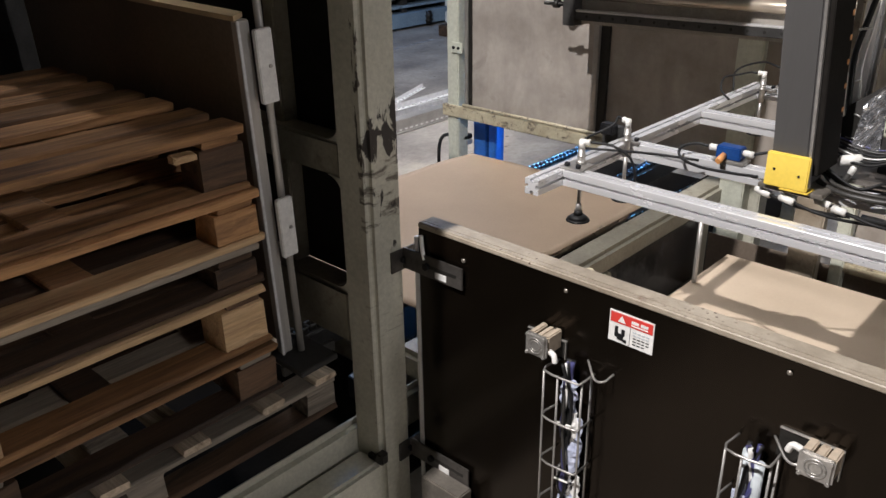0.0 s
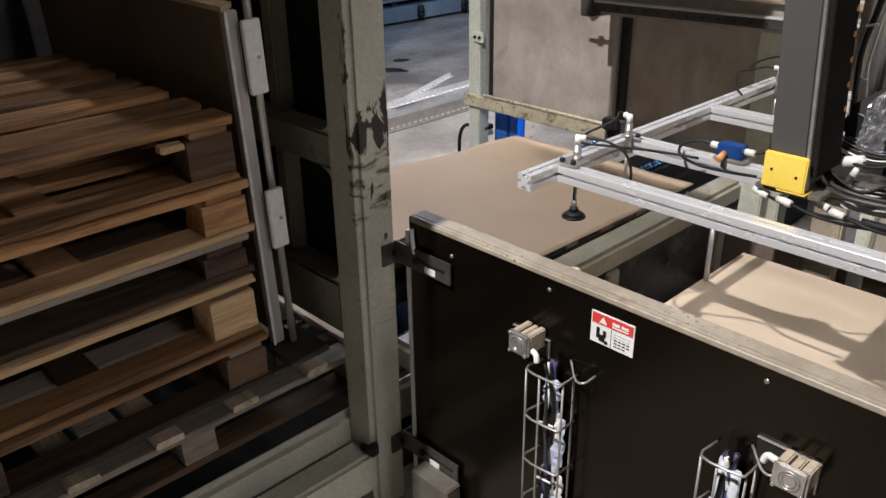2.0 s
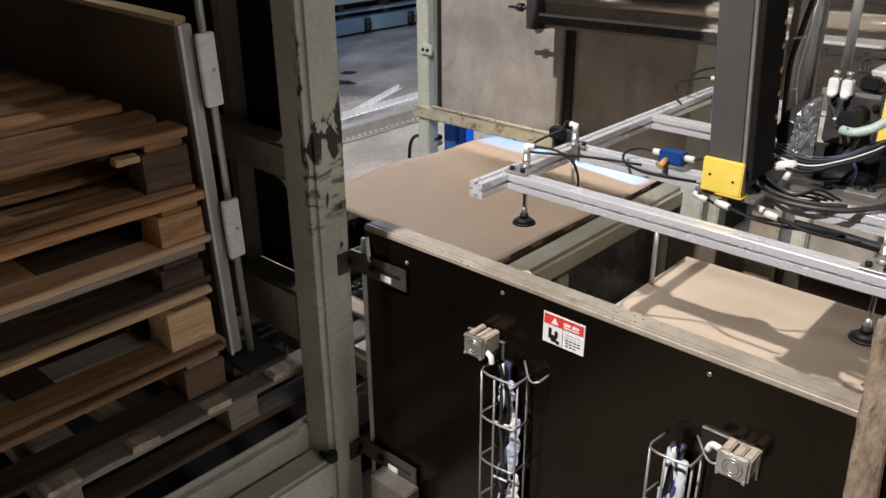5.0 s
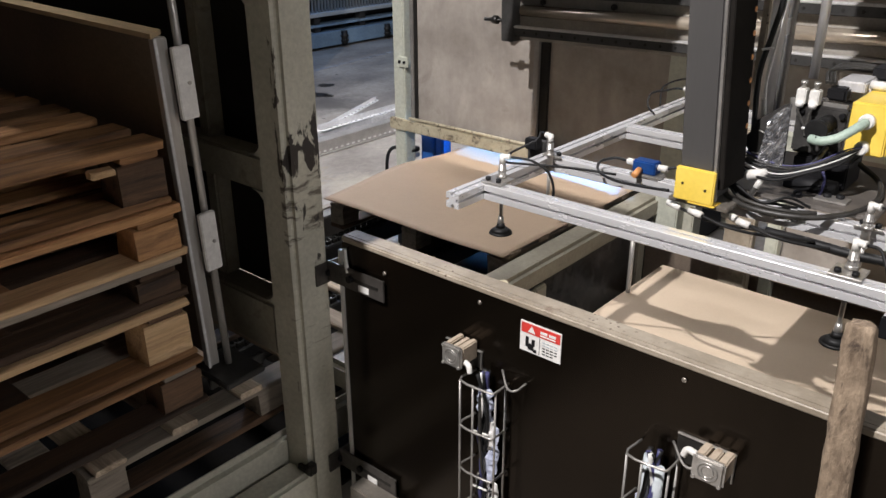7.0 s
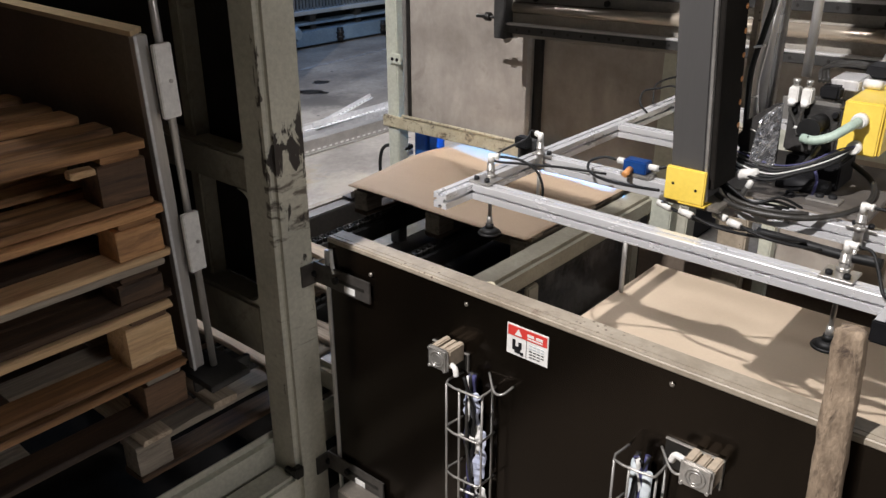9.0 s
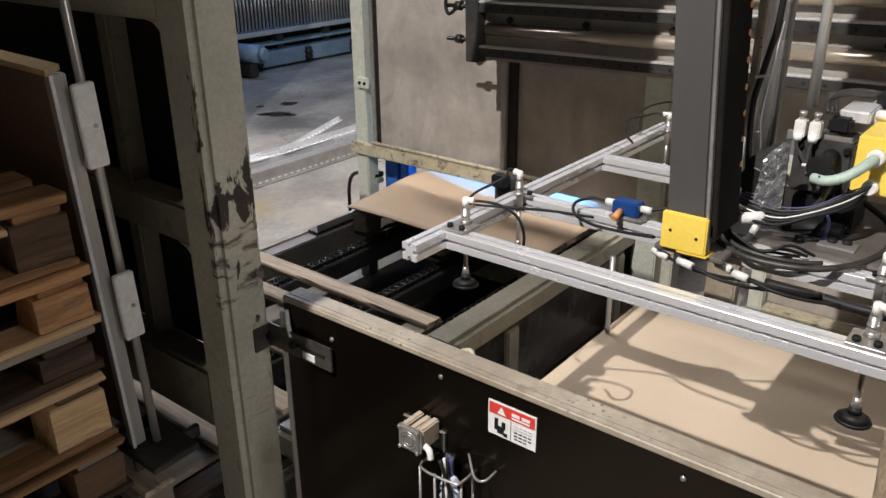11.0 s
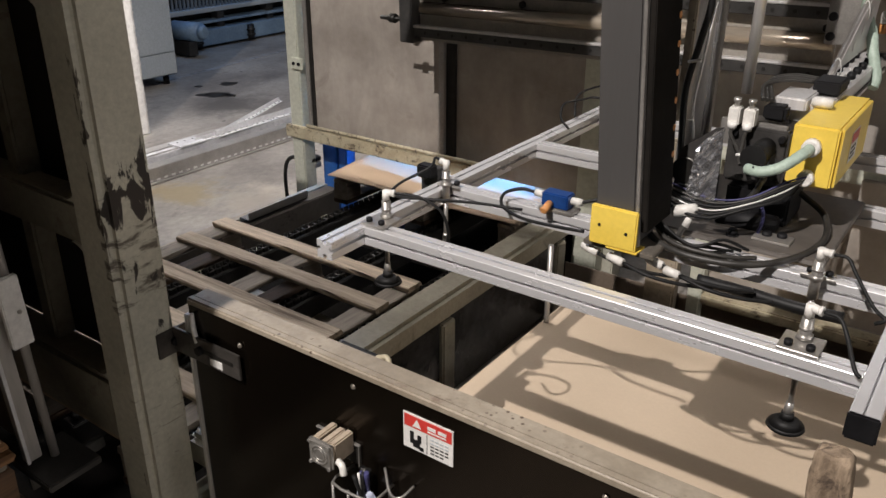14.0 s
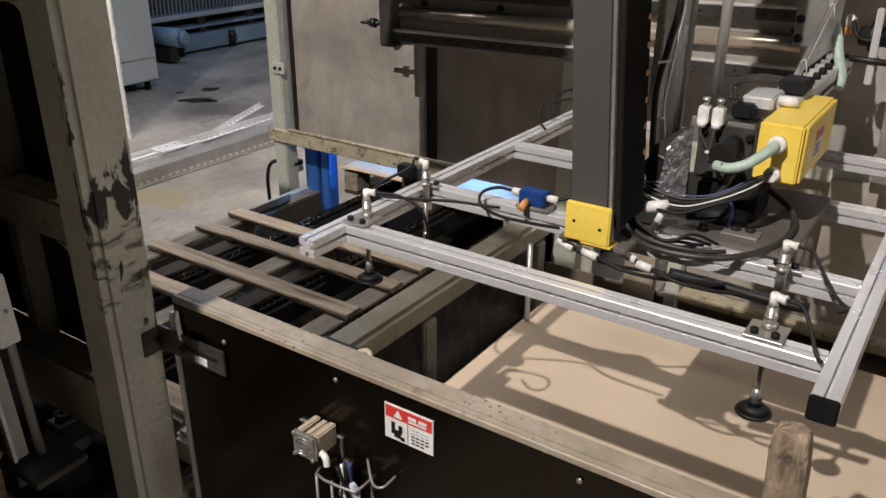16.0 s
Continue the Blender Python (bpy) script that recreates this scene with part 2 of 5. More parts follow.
def ochre_spill(m, spots):
    """Old ochre spills with ragged, faded borders, at places of their own on the floor."""
    n, l = m.node_tree.nodes, m.node_tree.links
    b = n["Principled BSDF"]
    co = n.new("ShaderNodeTexCoord")
    rag = add(n, "ShaderNodeTexNoise", Scale=5.0, Detail=7.0, Roughness=0.7)
    l.new(co.outputs["Object"], rag.inputs["Vector"])
    for place, size, tint in spots:
        d = n.new("ShaderNodeVectorMath")
        d.operation = "DISTANCE"
        d.inputs[1].default_value = place
        l.new(co.outputs["Object"], d.inputs[0])
        near = n.new("ShaderNodeMapRange")
        near.inputs["From Min"].default_value, near.inputs["From Max"].default_value = 0.0, size
        near.inputs["To Min"].default_value, near.inputs["To Max"].default_value = 0.35, -0.25
        l.new(d.outputs["Value"], near.inputs["Value"])
        both = n.new("ShaderNodeMath")
        l.new(rag.outputs["Fac"], both.inputs[0])
        l.new(near.outputs[0], both.inputs[1])
        mask = ramp(n, l, both.outputs[0], [(0.5, (0, 0, 0)), (0.72, (0.75, 0.75, 0.75))])
        base = b.inputs["Base Color"].links[0].from_socket
        l.new(mix(n, l, "MIX", mask, base, tint), b.inputs["Base Color"])


def oil_smeared(name):
    """The olive paint with a black oil band, wiped streaks below it and chips along the front corner."""
    m = olive_paint.copy()
    m.name = name
    n, l = m.node_tree.nodes, m.node_tree.links
    b = n["Principled BSDF"]
    base = b.inputs["Base Color"].links[0].from_socket
    co = n.new("ShaderNodeTexCoord")
    sep = n.new("ShaderNodeSeparateXYZ")
    l.new(co.outputs["Object"], sep.inputs[0])

    def layer(scale, turn, stops, side, cut, soft, axis="Y"):
        """Streak noise that shows where the height band and the side band allow."""
        mp = n.new("ShaderNodeMapping")
        mp.inputs["Scale"].default_value, mp.inputs["Rotation"].default_value = scale, turn
        l.new(co.outputs["Object"], mp.inputs[0])
        no = add(n, "ShaderNodeTexNoise", Scale=1.0, Detail=7.0, Roughness=0.66, Distortion=0.5)
        l.new(mp.outputs[0], no.inputs["Vector"])
        mr = n.new("ShaderNodeMapRange")
        mr.inputs["From Min"].default_value, mr.inputs["From Max"].default_value = 0.4, 1.7
        l.new(sep.outputs["Z"], mr.inputs["Value"])
        band = ramp(n, l, mr.outputs[0], [((z - 0.4) / 1.3, (v, v, v)) for z, v in stops])
        sd = n.new("ShaderNodeMapRange")
        sd.inputs["From Min"].default_value, sd.inputs["From Max"].default_value = side[0], side[1]
        sd.inputs["To Min"].default_value, sd.inputs["To Max"].default_value = side[2], side[3]
        l.new(sep.outputs[axis], sd.inputs["Value"])
        t1, t2 = n.new("ShaderNodeMath"), n.new("ShaderNodeMath")
        l.new(no.outputs["Fac"], t1.inputs[0])
        l.new(band, t1.inputs[1])
        l.new(t1.outputs[0], t2.inputs[0])
        l.new(sd.outputs[0], t2.inputs[1])
        return ramp(n, l, t2.outputs[0], [(cut, (0, 0, 0)), (cut + soft, (1, 1, 1))])

    oil = layer((30, 30, 13), (0.3, 0.0, 0.0), [(0.4, 0.0), (1.15, 0.10), (1.20, 0.24), (1.25, 0.27), (1.28, 0.17), (1.33, 0.13), (1.38, 0.0)], (0.755, 0.875, -0.03, 0.05), 0.70, 0.05)
    wiped = layer((14, 14, 44), (0.75, 0.0, 0.0), [(0.4, 0.0), (0.95, 0.03), (1.03, 0.18), (1.16, 0.20), (1.20, 0.1), (1.24, 0.0)], (0.755, 0.875, 0.0, 0.02), 0.67, 0.12)
    chips = layer((55, 55, 13), (0.0, 0.0, 0.0), [(0.4, 0.0), (1.0, 0.03), (1.22, 0.17), (1.34, 0.08), (1.42, 0.10), (1.52, 0.09), (1.55, 0.0)], (0.752, 0.788, 0.08, -0.25), 0.70, 0.04)
    inner = layer((20, 20, 20), (0.0, 0.0, 0.0), [(0.4, 0.0), (1.7, 0.0)], (0.655, 0.690, -1.0, 1.0), 0.5, 0.3, "X")
    scuffs = layer((10, 10, 75), (0.25, 0.0, 0.0), [(0.4, 0.0), (0.52, 0.02), (0.60, 0.13), (0.76, 0.13), (0.84, 0.0)], (0.755, 0.875, 0.0, 0.0), 0.70, 0.10)
    colour = mix(n, l, "MIX", scuffs, base, (0.24, 0.22, 0.18))
    colour = mix(n, l, "MIX", wiped, colour, (0.12, 0.105, 0.085))
    colour = mix(n, l, "MIX", chips, colour, (0.055, 0.045, 0.035))
    colour = mix(n, l, "MIX", oil, colour, (0.022, 0.018, 0.016))
    l.new(mix(n, l, "MIX", inner, base, colour), b.inputs["Base Color"])
    return m


smeared_paint = oil_smeared("oil_smeared_paint")


def wood(name, light, dark, grime, along, tone=0.25):
    """Sawn softwood with its grain along one axis of the board."""
    s = [38.0, 38.0, 38.0]
    s["xyz".index(along)] = 2.6
    m = surface(name, light, dark, 0.75, scale=1.0, fine=3.6, speck_mix=0.9, stain=grime, stain_at=0.53, stain_scale=0.42, stain_soft=0.16, stretch=tuple(s), bump=0.5, rough_var=0.08, random_tone=tone)
    return m


wood_y = wood("weathered_wood_y", (0.46, 0.245, 0.105), (0.17, 0.085, 0.036), (0.035, 0.019, 0.011), "y", 0.5)
wood_x = wood("weathered_wood_x", (0.68, 0.56, 0.42), (0.42, 0.335, 0.24), (0.13, 0.09, 0.058), "x", 0.35)
wood_orange = wood("orange_softwood", (0.60, 0.335, 0.15), (0.40, 0.205, 0.085), (0.16, 0.08, 0.04), "y", 0.15)
wood_pale = wood("fresh_wood", (0.68, 0.48, 0.27), (0.54, 0.35, 0.18), (0.26, 0.15, 0.08), "y", 0.2)
wood_grey = wood("grey_weathered_wood", (0.36, 0.31, 0.25), (0.23, 0.195, 0.155), (0.09, 0.075, 0.06), "y", 0.2)
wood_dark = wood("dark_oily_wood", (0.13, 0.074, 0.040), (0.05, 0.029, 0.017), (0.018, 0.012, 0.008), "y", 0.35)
wood_log = surface("worn_timber_post", (0.36, 0.275, 0.19), (0.14, 0.10, 0.066), 0.85, scale=1.6, fine=6, speck_mix=0.9, stretch=(26, 26, 9), stain=(0.05, 0.034, 0.024), stain_at=0.55, stain_scale=1.5, stain_soft=0.12, bump=1.0)


# ---- mesh helpers ----
def link(bm, other):
    me = bpy.data.meshes.new("t")
    other.to_mesh(me)
    bm.from_mesh(me)
    bpy.data.meshes.remove(me)
    other.free()


def bx(bm, x0, x1, y0, y1, z0, z1, bev=0.003, seg=2):
    """A bevelled box between two corners."""
    b = bmesh.new()
    bmesh.ops.create_cube(b, size=1.0, matrix=Matrix.Translation(((x0 + x1) / 2, (y0 + y1) / 2, (z0 + z1) / 2)) @ Matrix.Diagonal((abs(x1 - x0), abs(y1 - y0), abs(z1 - z0), 1)))
    bev = min(bev, 0.45 * min(abs(x1 - x0), abs(y1 - y0), abs(z1 - z0)))
    if bev > 0:
        bmesh.ops.bevel(b, geom=b.edges[:], offset=bev, segments=seg, affect="EDGES")
    link(bm, b)
    return bm


def one(*a, **k):
    return bx(bmesh.new(), *a, **k)


def cyl(bm, p0, p1, r, r2=None, seg=16, bev=0.0):
    """A round bar, or a cone, from p0 to p1."""
    p0, p1 = Vector(p0), Vector(p1)
    d = p1 - p0
    b = bmesh.new()
    bmesh.ops.create_cone(b, cap_ends=True, segments=seg, radius1=r, radius2=r if r2 is None else r2, depth=d.length)
    if bev:
        bmesh.ops.bevel(b, geom=[e for e in b.edges if e.is_manifold and e.calc_face_angle(0) > 1.0], offset=bev, segments=2, affect="EDGES")
    bmesh.ops.transform(b, matrix=Matrix.Translation((p0 + p1) / 2) @ d.to_track_quat("Z", "Y").to_matrix().to_4x4(), verts=b.verts)
    for f in b.faces:
        f.smooth = len(f.verts) == 4
    link(bm, b)
    return bm


def rod(*a, **k):
    return cyl(bmesh.new(), *a, **k)


def smooth_path(points, steps=6):
    p = [Vector(q) for q in points]
    p = [2 * p[0] - p[1]] + p + [2 * p[-1] - p[-2]]
    out = []
    for i in range(1, len(p) - 2):
        a, b, c, d = p[i - 1], p[i], p[i + 1], p[i + 2]
        for k in range(steps):
            u = k / steps
            out.append(0.5 * (2 * b + (c - a) * u + (2 * a - 5 * b + 4 * c - d) * u * u + (3 * b - a - 3 * c + d) * u ** 3))
    out.append(p[-2])
    return out


def tube(bm, points, r, seg=8, steps=6, ribs=0.0):
    """A hose or wire swept along a smooth line."""
    line = smooth_path(points, steps) if steps > 1 else [Vector(q) for q in points]
    rings, up = [], Vector((0.13, 0.21, 0.97))
    for i, q in enumerate(line):
        d = (line[min(i + 1, len(line) - 1)] - line[max(i - 1, 0)]).normalized()
        side = d.cross(up)
        side = side.normalized() if side.length > 0.05 else d.orthogonal().normalized()
        up = side.cross(d).normalized()
        rr = r * (1 + ribs * (i % 2))
        rings.append([bm.verts.new(q + rr * (math.cos(2 * math.pi * k / seg) * side + math.sin(2 * math.pi * k / seg) * up)) for k in range(seg)])
    for a, b in zip(rings, rings[1:]):
        for k in range(seg):
            f = bm.faces.new((a[k], a[(k + 1) % seg], b[(k + 1) % seg], b[k]))
            f.smooth = True
    bm.faces.new(rings[0][::-1])
    bm.faces.new(rings[-1])
    return bm


def hose(points, r, **k):
    return tube(bmesh.new(), points, r, **k)


def prism(bm, outline, axis, a0, a1):
    """A flat outline (in the other two axes, in order) pushed along an axis."""
    def at(u, v, w):
        return {"x": (w, u, v), "y": (u, w, v), "z": (u, v, w)}[axis]
    lo = [bm.verts.new(at(u, v, a0)) for u, v in outline]
    hi = [bm.verts.new(at(u, v, a1)) for u, v in outline]
    k = len(outline)
    faces = [bm.faces.new(lo[::-1]), bm.faces.new(hi)]
    faces += [bm.faces.new((lo[i], lo[(i + 1) % k], hi[(i + 1) % k], hi[i])) for i in range(k)]
    bmesh.ops.recalc_face_normals(bm, faces=faces)
    return bm


def slot_profile(w):
    """The outline of a square slotted profile, half width w."""
    g, d, n = 0.19 * w, 0.30 * w, 0.42 * w
    quarter = [(w, -g), (w - d * 0.5, -g), (w - d * 0.5, -n), (w - d * 1.6, -g * 0.9), (w - d * 1.6, g * 0.9), (w - d * 0.5, n), (w - d * 0.5, g), (w, g), (w, w - 0.06 * w), (w - 0.06 * w, w)]
    out = []
    for i in range(4):
        c, s = (1, 0, -1, 0)[i], (0, 1, 0, -1)[i]
        out += [(c * u - s * v, s * u + c * v) for u, v in quarter]
    return out


def bar(axis, a0, a1, cu, cv, w=0.022):
    bm = bmesh.new()
    return prism(bm, [(cu + u, cv + v) for u, v in slot_profile(w)], axis, a0, a1)


def origin(ob):
    p = Vector((0, 0, 0))
    while ob:
        p += ob.location
        ob = ob.parent
    return p


def mesh_object(name, bm, material, at=Vector((0, 0, 0))):
    bmesh.ops.translate(bm, vec=-at, verts=bm.verts)
    me = bpy.data.meshes.new(name)
    bm.to_mesh(me)
    bm.free()
    me.materials.append(material)
    return new(name, me)


def part(name, bm, material, parent, label=""):
    ob = mesh_object(name, bm, material, origin(parent))
    ob.parent = parent
    return tagged(ob, label) if label else ob


def thing(name, at, label, category, group="", kind=""):
    ob = new(name)
    ob.empty_display_size = 0.1
    ob.location = at
    return tagged(ob, label, category, group, kind)


def solid(name, bm, material, label, category="", group="", kind="", at=None):
    """A thing of one mesh, its origin at its base."""
    if at is None:
        xs = [v.co for v in bm.verts]
        at = Vector((sum(c.x for c in xs) / len(xs), sum(c.y for c in xs) / len(xs), min(c.z for c in xs)))
    ob = mesh_object(name, bm, material, Vector(at))
    ob.location = at
    return tagged(ob, label, category, group, kind)


# ---- the hall ----
ochre_spill(concrete, (((-4.15, 3.55, 0.0), 0.5, (0.27, 0.205, 0.10)), ((-3.6, 3.75, 0.0), 0.6, (0.40, 0.35, 0.28)), ((-5.6, 5.2, 0.0), 0.7, (0.10, 0.09, 0.08))))
solid("floor", one(-15, 6, -8, 15, -0.12, 0, bev=0), concrete, "grey stained concrete factory floor", kind="structure", at=(0, 0, 0))
solid("wall_west", one(-14.2, -14, -8, 15, 0, 6.4, bev=0), hall_wall, "dark painted hall wall", kind="structure")
solid("wall_north", one(-14, 6, 14.8, 15, 0, 6.4, bev=0), hall_wall, "dark painted hall wall", kind="structure")
solid("wall_east", one(5.8, 6, -8, 14.8, 0, 6.4, bev=0), hall_wall, "dark painted hall wall", kind="structure")
solid("wall_south", one(-14, 5.8, -8, -7.8, 0, 6.4, bev=0), hall_wall, "dark painted hall wall", kind="structure")
solid("ceiling", one(-14, 5.8, -7.8, 14.8, 6.4, 6.6, bev=0), hall_wall, "dark hall ceiling", kind="structure")
# rough end of a white inner wall beside the aisle
bm = bmesh.new()
outline = [(-5.9, 3.2), (-5.43, 3.2)] + [(-5.43, 3.2 + 0.034 * k) for k in range(1, 31)] + [(-5.445, 4.25), (-5.9, 4.26)]
rings = []
for i in range(241):
    rings.append([bm.verts.new((x + random.uniform(-0.004, 0.004), y + random.uniform(-0.004, 0.004), i * 0.014)) for x, y in outline])
for a, c in zip(rings, rings[1:]):
    for k in range(len(outline)):
        bm.faces.new((a[k], a[(k + 1) % len(outline)], c[(k + 1) % len(outline)], c[k])).smooth = True
bm.faces.new(rings[0][::-1])
bm.faces.new(rings[-1])
solid("wall_inner", bm, foam_white, "rough white plastered end of an inner wall", kind="structure")

# oil spill and a worn painted line on the aisle floor
bm = bmesh.new()
for cx, cy, r in ((-6.0, 5.39, 0.13), (-6.10, 5.30, 0.07), (-5.88, 5.44, 0.06), (-6.4, 5.5, 0.04), (-6.25, 5.75, 0.09)):
    ring = [(cx + r * random.uniform(0.6, 1.15) * math.cos(a * math.pi / 11), cy + r * random.uniform(0.6, 1.15) * math.sin(a * math.pi / 11)) for a in range(22)]
    prism(bm, ring, "z", 0.0005, 0.0035)
solid("oil_stain", bm, oil_film, "dried black oil stain on the concrete", kind="structure")
bm = prism(bmesh.new(), [(-6.86, 5.3), (-6.80, 5.3), (-7.05, 7.6), (-7.11, 7.6)], "z", 0.0005, 0.003)
solid("floor_line", bm, worn_line, "worn pale painted line on the floor", kind="structure")


# ---- pallet magazine ----
mag = thing("pallet_magazine", (-2.1, 0.6, 0), "olive painted steel pallet magazine frame, chipped and oil-stained", "machine")
bm = bmesh.new()
bx(bm, -1.515, -1.39, 1.352, 1.476, 0.0, 2.3, bev=0.016, seg=5)
part("post", bm, smeared_paint, mag, "chipped olive post with black oil smears")
for y in (-0.95,):
    part("post", one(-1.515, -1.39, y, y + 0.12, 0, 2.3, bev=0.012), olive_paint, mag)
for y in (-0.95, 1.352):
    part("post", one(-3.02, -2.9, y, y + 0.12, 0, 2.3, bev=0.012), olive_paint, mag)
# inner rails and stile use the darker olive to paint in interior shade
part("upper_rail", one(-2.9, -1.515, 1.37, 1.45, 1.105, 1.205, bev=0.008), oily_shaded_olive, mag)
part("lower_rail", one(-2.9, -1.515, 1.365, 1.462, 0.595, 0.765, bev=0.01), oily_shaded_olive, mag)
part("head_rail", one(-2.9, -1.515, 1.365, 1.462, 1.62, 1.8, bev=0.01), olive_paint, mag)
part("stile", one(-1.84, -1.79, 1.40, 1.455, 0.765, 1.62, bev=0.006), oily_shaded_olive, mag)
# black colour puts the shade of the magazine interior on this plate
part("back_plate", one(-2.9, -1.52, 1.456, 1.462, 0.765, 1.62, bev=0), chain_black, mag, "steel infill plate, blackened for the interior shade")
part("side_beam", one(-1.49, -1.392, -0.83, 1.352, 0.10, 0.245, bev=0.012), olive_paint, mag)
part("guide_beam", one(-1.548, -1.50, -0.83, 1.9, 0.18, 0.335, bev=0.022, seg=4), olive_paint, mag)
# added black sheet that paints the shade on the magazine floor
part("base_tray", one(-2.9, -1.50, -0.83, 1.9, 0.004, 0.012, bev=0), matte_black, mag, "black sheet standing in for shade on the magazine floor")
# unseen top and front sheet, added to keep the key lamp off the pallets
part("roof", one(-3.02, -1.19, -1.6, 1.478, 2.3, 2.33, bev=0), olive_paint, mag)
part("side_sheet", one(-3.05, -3.022, -0.95, 1.476, 0.0, 2.3, bev=0), grey_steel, mag)
part("front_sheet", one(-3.0, -1.3, -1.0, -0.96, 0.0, 2.3, bev=0), flap_steel, mag)
for z, up in ((1.62, -1), (1.205, 1), (1.105, -1), (0.765, 1)):
    corner = [(-1.515, z)] + [(-1.515 - 0.06 + 0.06 * math.cos(a * math.pi / 16), z + up * (0.06 - 0.06 * math.sin(a * math.pi / 16))) for a in range(9)]
    part("corner_fillet", prism(bmesh.new(), corner, "y", 1.372, 1.448), olive_paint, mag)
# weld seam and clamp at the foot of the post
bm = one(-1.40, -1.372, 1.33, 1.362, 0.245, 0.285, bev=0.006)
bx(bm, -1.44, -1.375, 1.335, 1.352, 0.243, 0.262, bev=0.004)
part("weld_lug", bm, chain_black, mag)

# lifting gate plate before the stack
gate = thing("gate_plate", (-2.2, 1.2, 0.63), "oily brown steel gate plate with a bright folded edge", "gate")
part("plate", one(-2.88, -1.618, 1.206, 1.210, 0.64, 1.556, bev=0), flap_steel, gate)
fold = bmesh.new()
prism(fold, [(-2.88, 1.168), (-1.584, 1.168), (-1.618, 1.216), (-2.88, 1.216)], "z", 1.552, 1.564)
part("top_fold", fold, warm_sheen_steel, gate, "shiny folded edge with a warm reflection in its colour")
part("edge_strip", one(-1.612, -1.588, 1.176, 1.212, 0.63, 1.551, bev=0.003), strip_steel, gate, "bright scratched edge strip")
part("edge_lip", one(-1.5875, -1.583, 1.174, 1.182, 0.63, 1.5515, bev=0.001), galvanised, gate, "worn bright lip")
part("pull_rod", rod((-1.583, 1.236, 0.62), (-1.583, 1.236, 2.25), 0.010), strip_steel, gate)
for z0, z1 in ((1.352, 1.530), (0.935, 1.10)):
    block = part("guide_block", one(-1.572, -1.556, 1.203, 1.250, z0, z1, bev=0.0025), label_white, gate, "pale grey plastic guide block")
    part("screw", rod((-1.5565, 1.234, (z0 + z1) / 2), (-1.5535, 1.234, (z0 + z1) / 2), 0.005, seg=10), bare_steel, block)
foot = part("foot_bracket", one(-1.66, -1.50, 1.17, 1.30, 0.592, 0.612, bev=0.003), grey_steel, gate, "dark steel foot bracket")
part("web", one(-1.60, -1.585, 1.17, 1.36, 0.555, 0.592, bev=0.003), grey_steel, foot)
# the gate leans a little out of its guides
gate.rotation_euler = (radians(2.4), radians(1.07), 0)


# ---- pallets ----
def board(parent, name, x0, x1, y0, y1, z0, z1, material, label=""):
    """A sawn board or block with chamfered, slightly wavy and splintered edges."""
    dims = [(x0, x1), (y0, y1), (z0, z1)]
    k = max(range(3), key=lambda i: dims[i][1] - dims[i][0])
    u, v = [i for i in range(3) if i != k]
    (u0, u1), (v0, v1), (k0, k1) = dims[u], dims[v], dims[k]
    c = min(0.0045, 0.22 * min(u1 - u0, v1 - v0))
    prof = [(u0 + c, v0), (u1 - c, v0), (u1, v0 + c), (u1, v1 - c), (u1 - c, v1), (u0 + c, v1), (u0, v1 - c), (u0, v0 + c)]
    n = 3 if k1 - k0 < 0.2 else 14
    bow = random.uniform(-0.003, 0.003)
    b = bmesh.new()
    rings = []
    for i in range(n + 1):
        s = i / n
        ring = []
        for a, d in prof:
            p = [0.0, 0.0, 0.0]
            chip = random.uniform(0.002, 0.006) if random.random() < 0.07 else 0.0
            p[u] = a + random.uniform(-0.0012, 0.0012) + (chip if a < (u0 + u1) / 2 else -chip)
            p[v] = d + random.uniform(-0.0009, 0.0009) + (bow * math.sin(math.pi * s) if n > 3 else 0)
            p[k] = k0 + s * (k1 - k0) + (random.uniform(-0.004, 0.004) if i in (0, n) else 0)
            ring.append(b.verts.new(p))
        rings.append(ring)
    for r0, r1 in zip(rings, rings[1:]):
        for j in range(8):
            b.faces.new((r0[j], r0[(j + 1) % 8], r1[(j + 1) % 8], r1[j]))
    b.faces.new(rings[0][::-1])
    b.faces.new(rings[-1])
    bmesh.ops.recalc_face_normals(b, faces=b.faces[:])
    return part(name, b, material, parent, label)


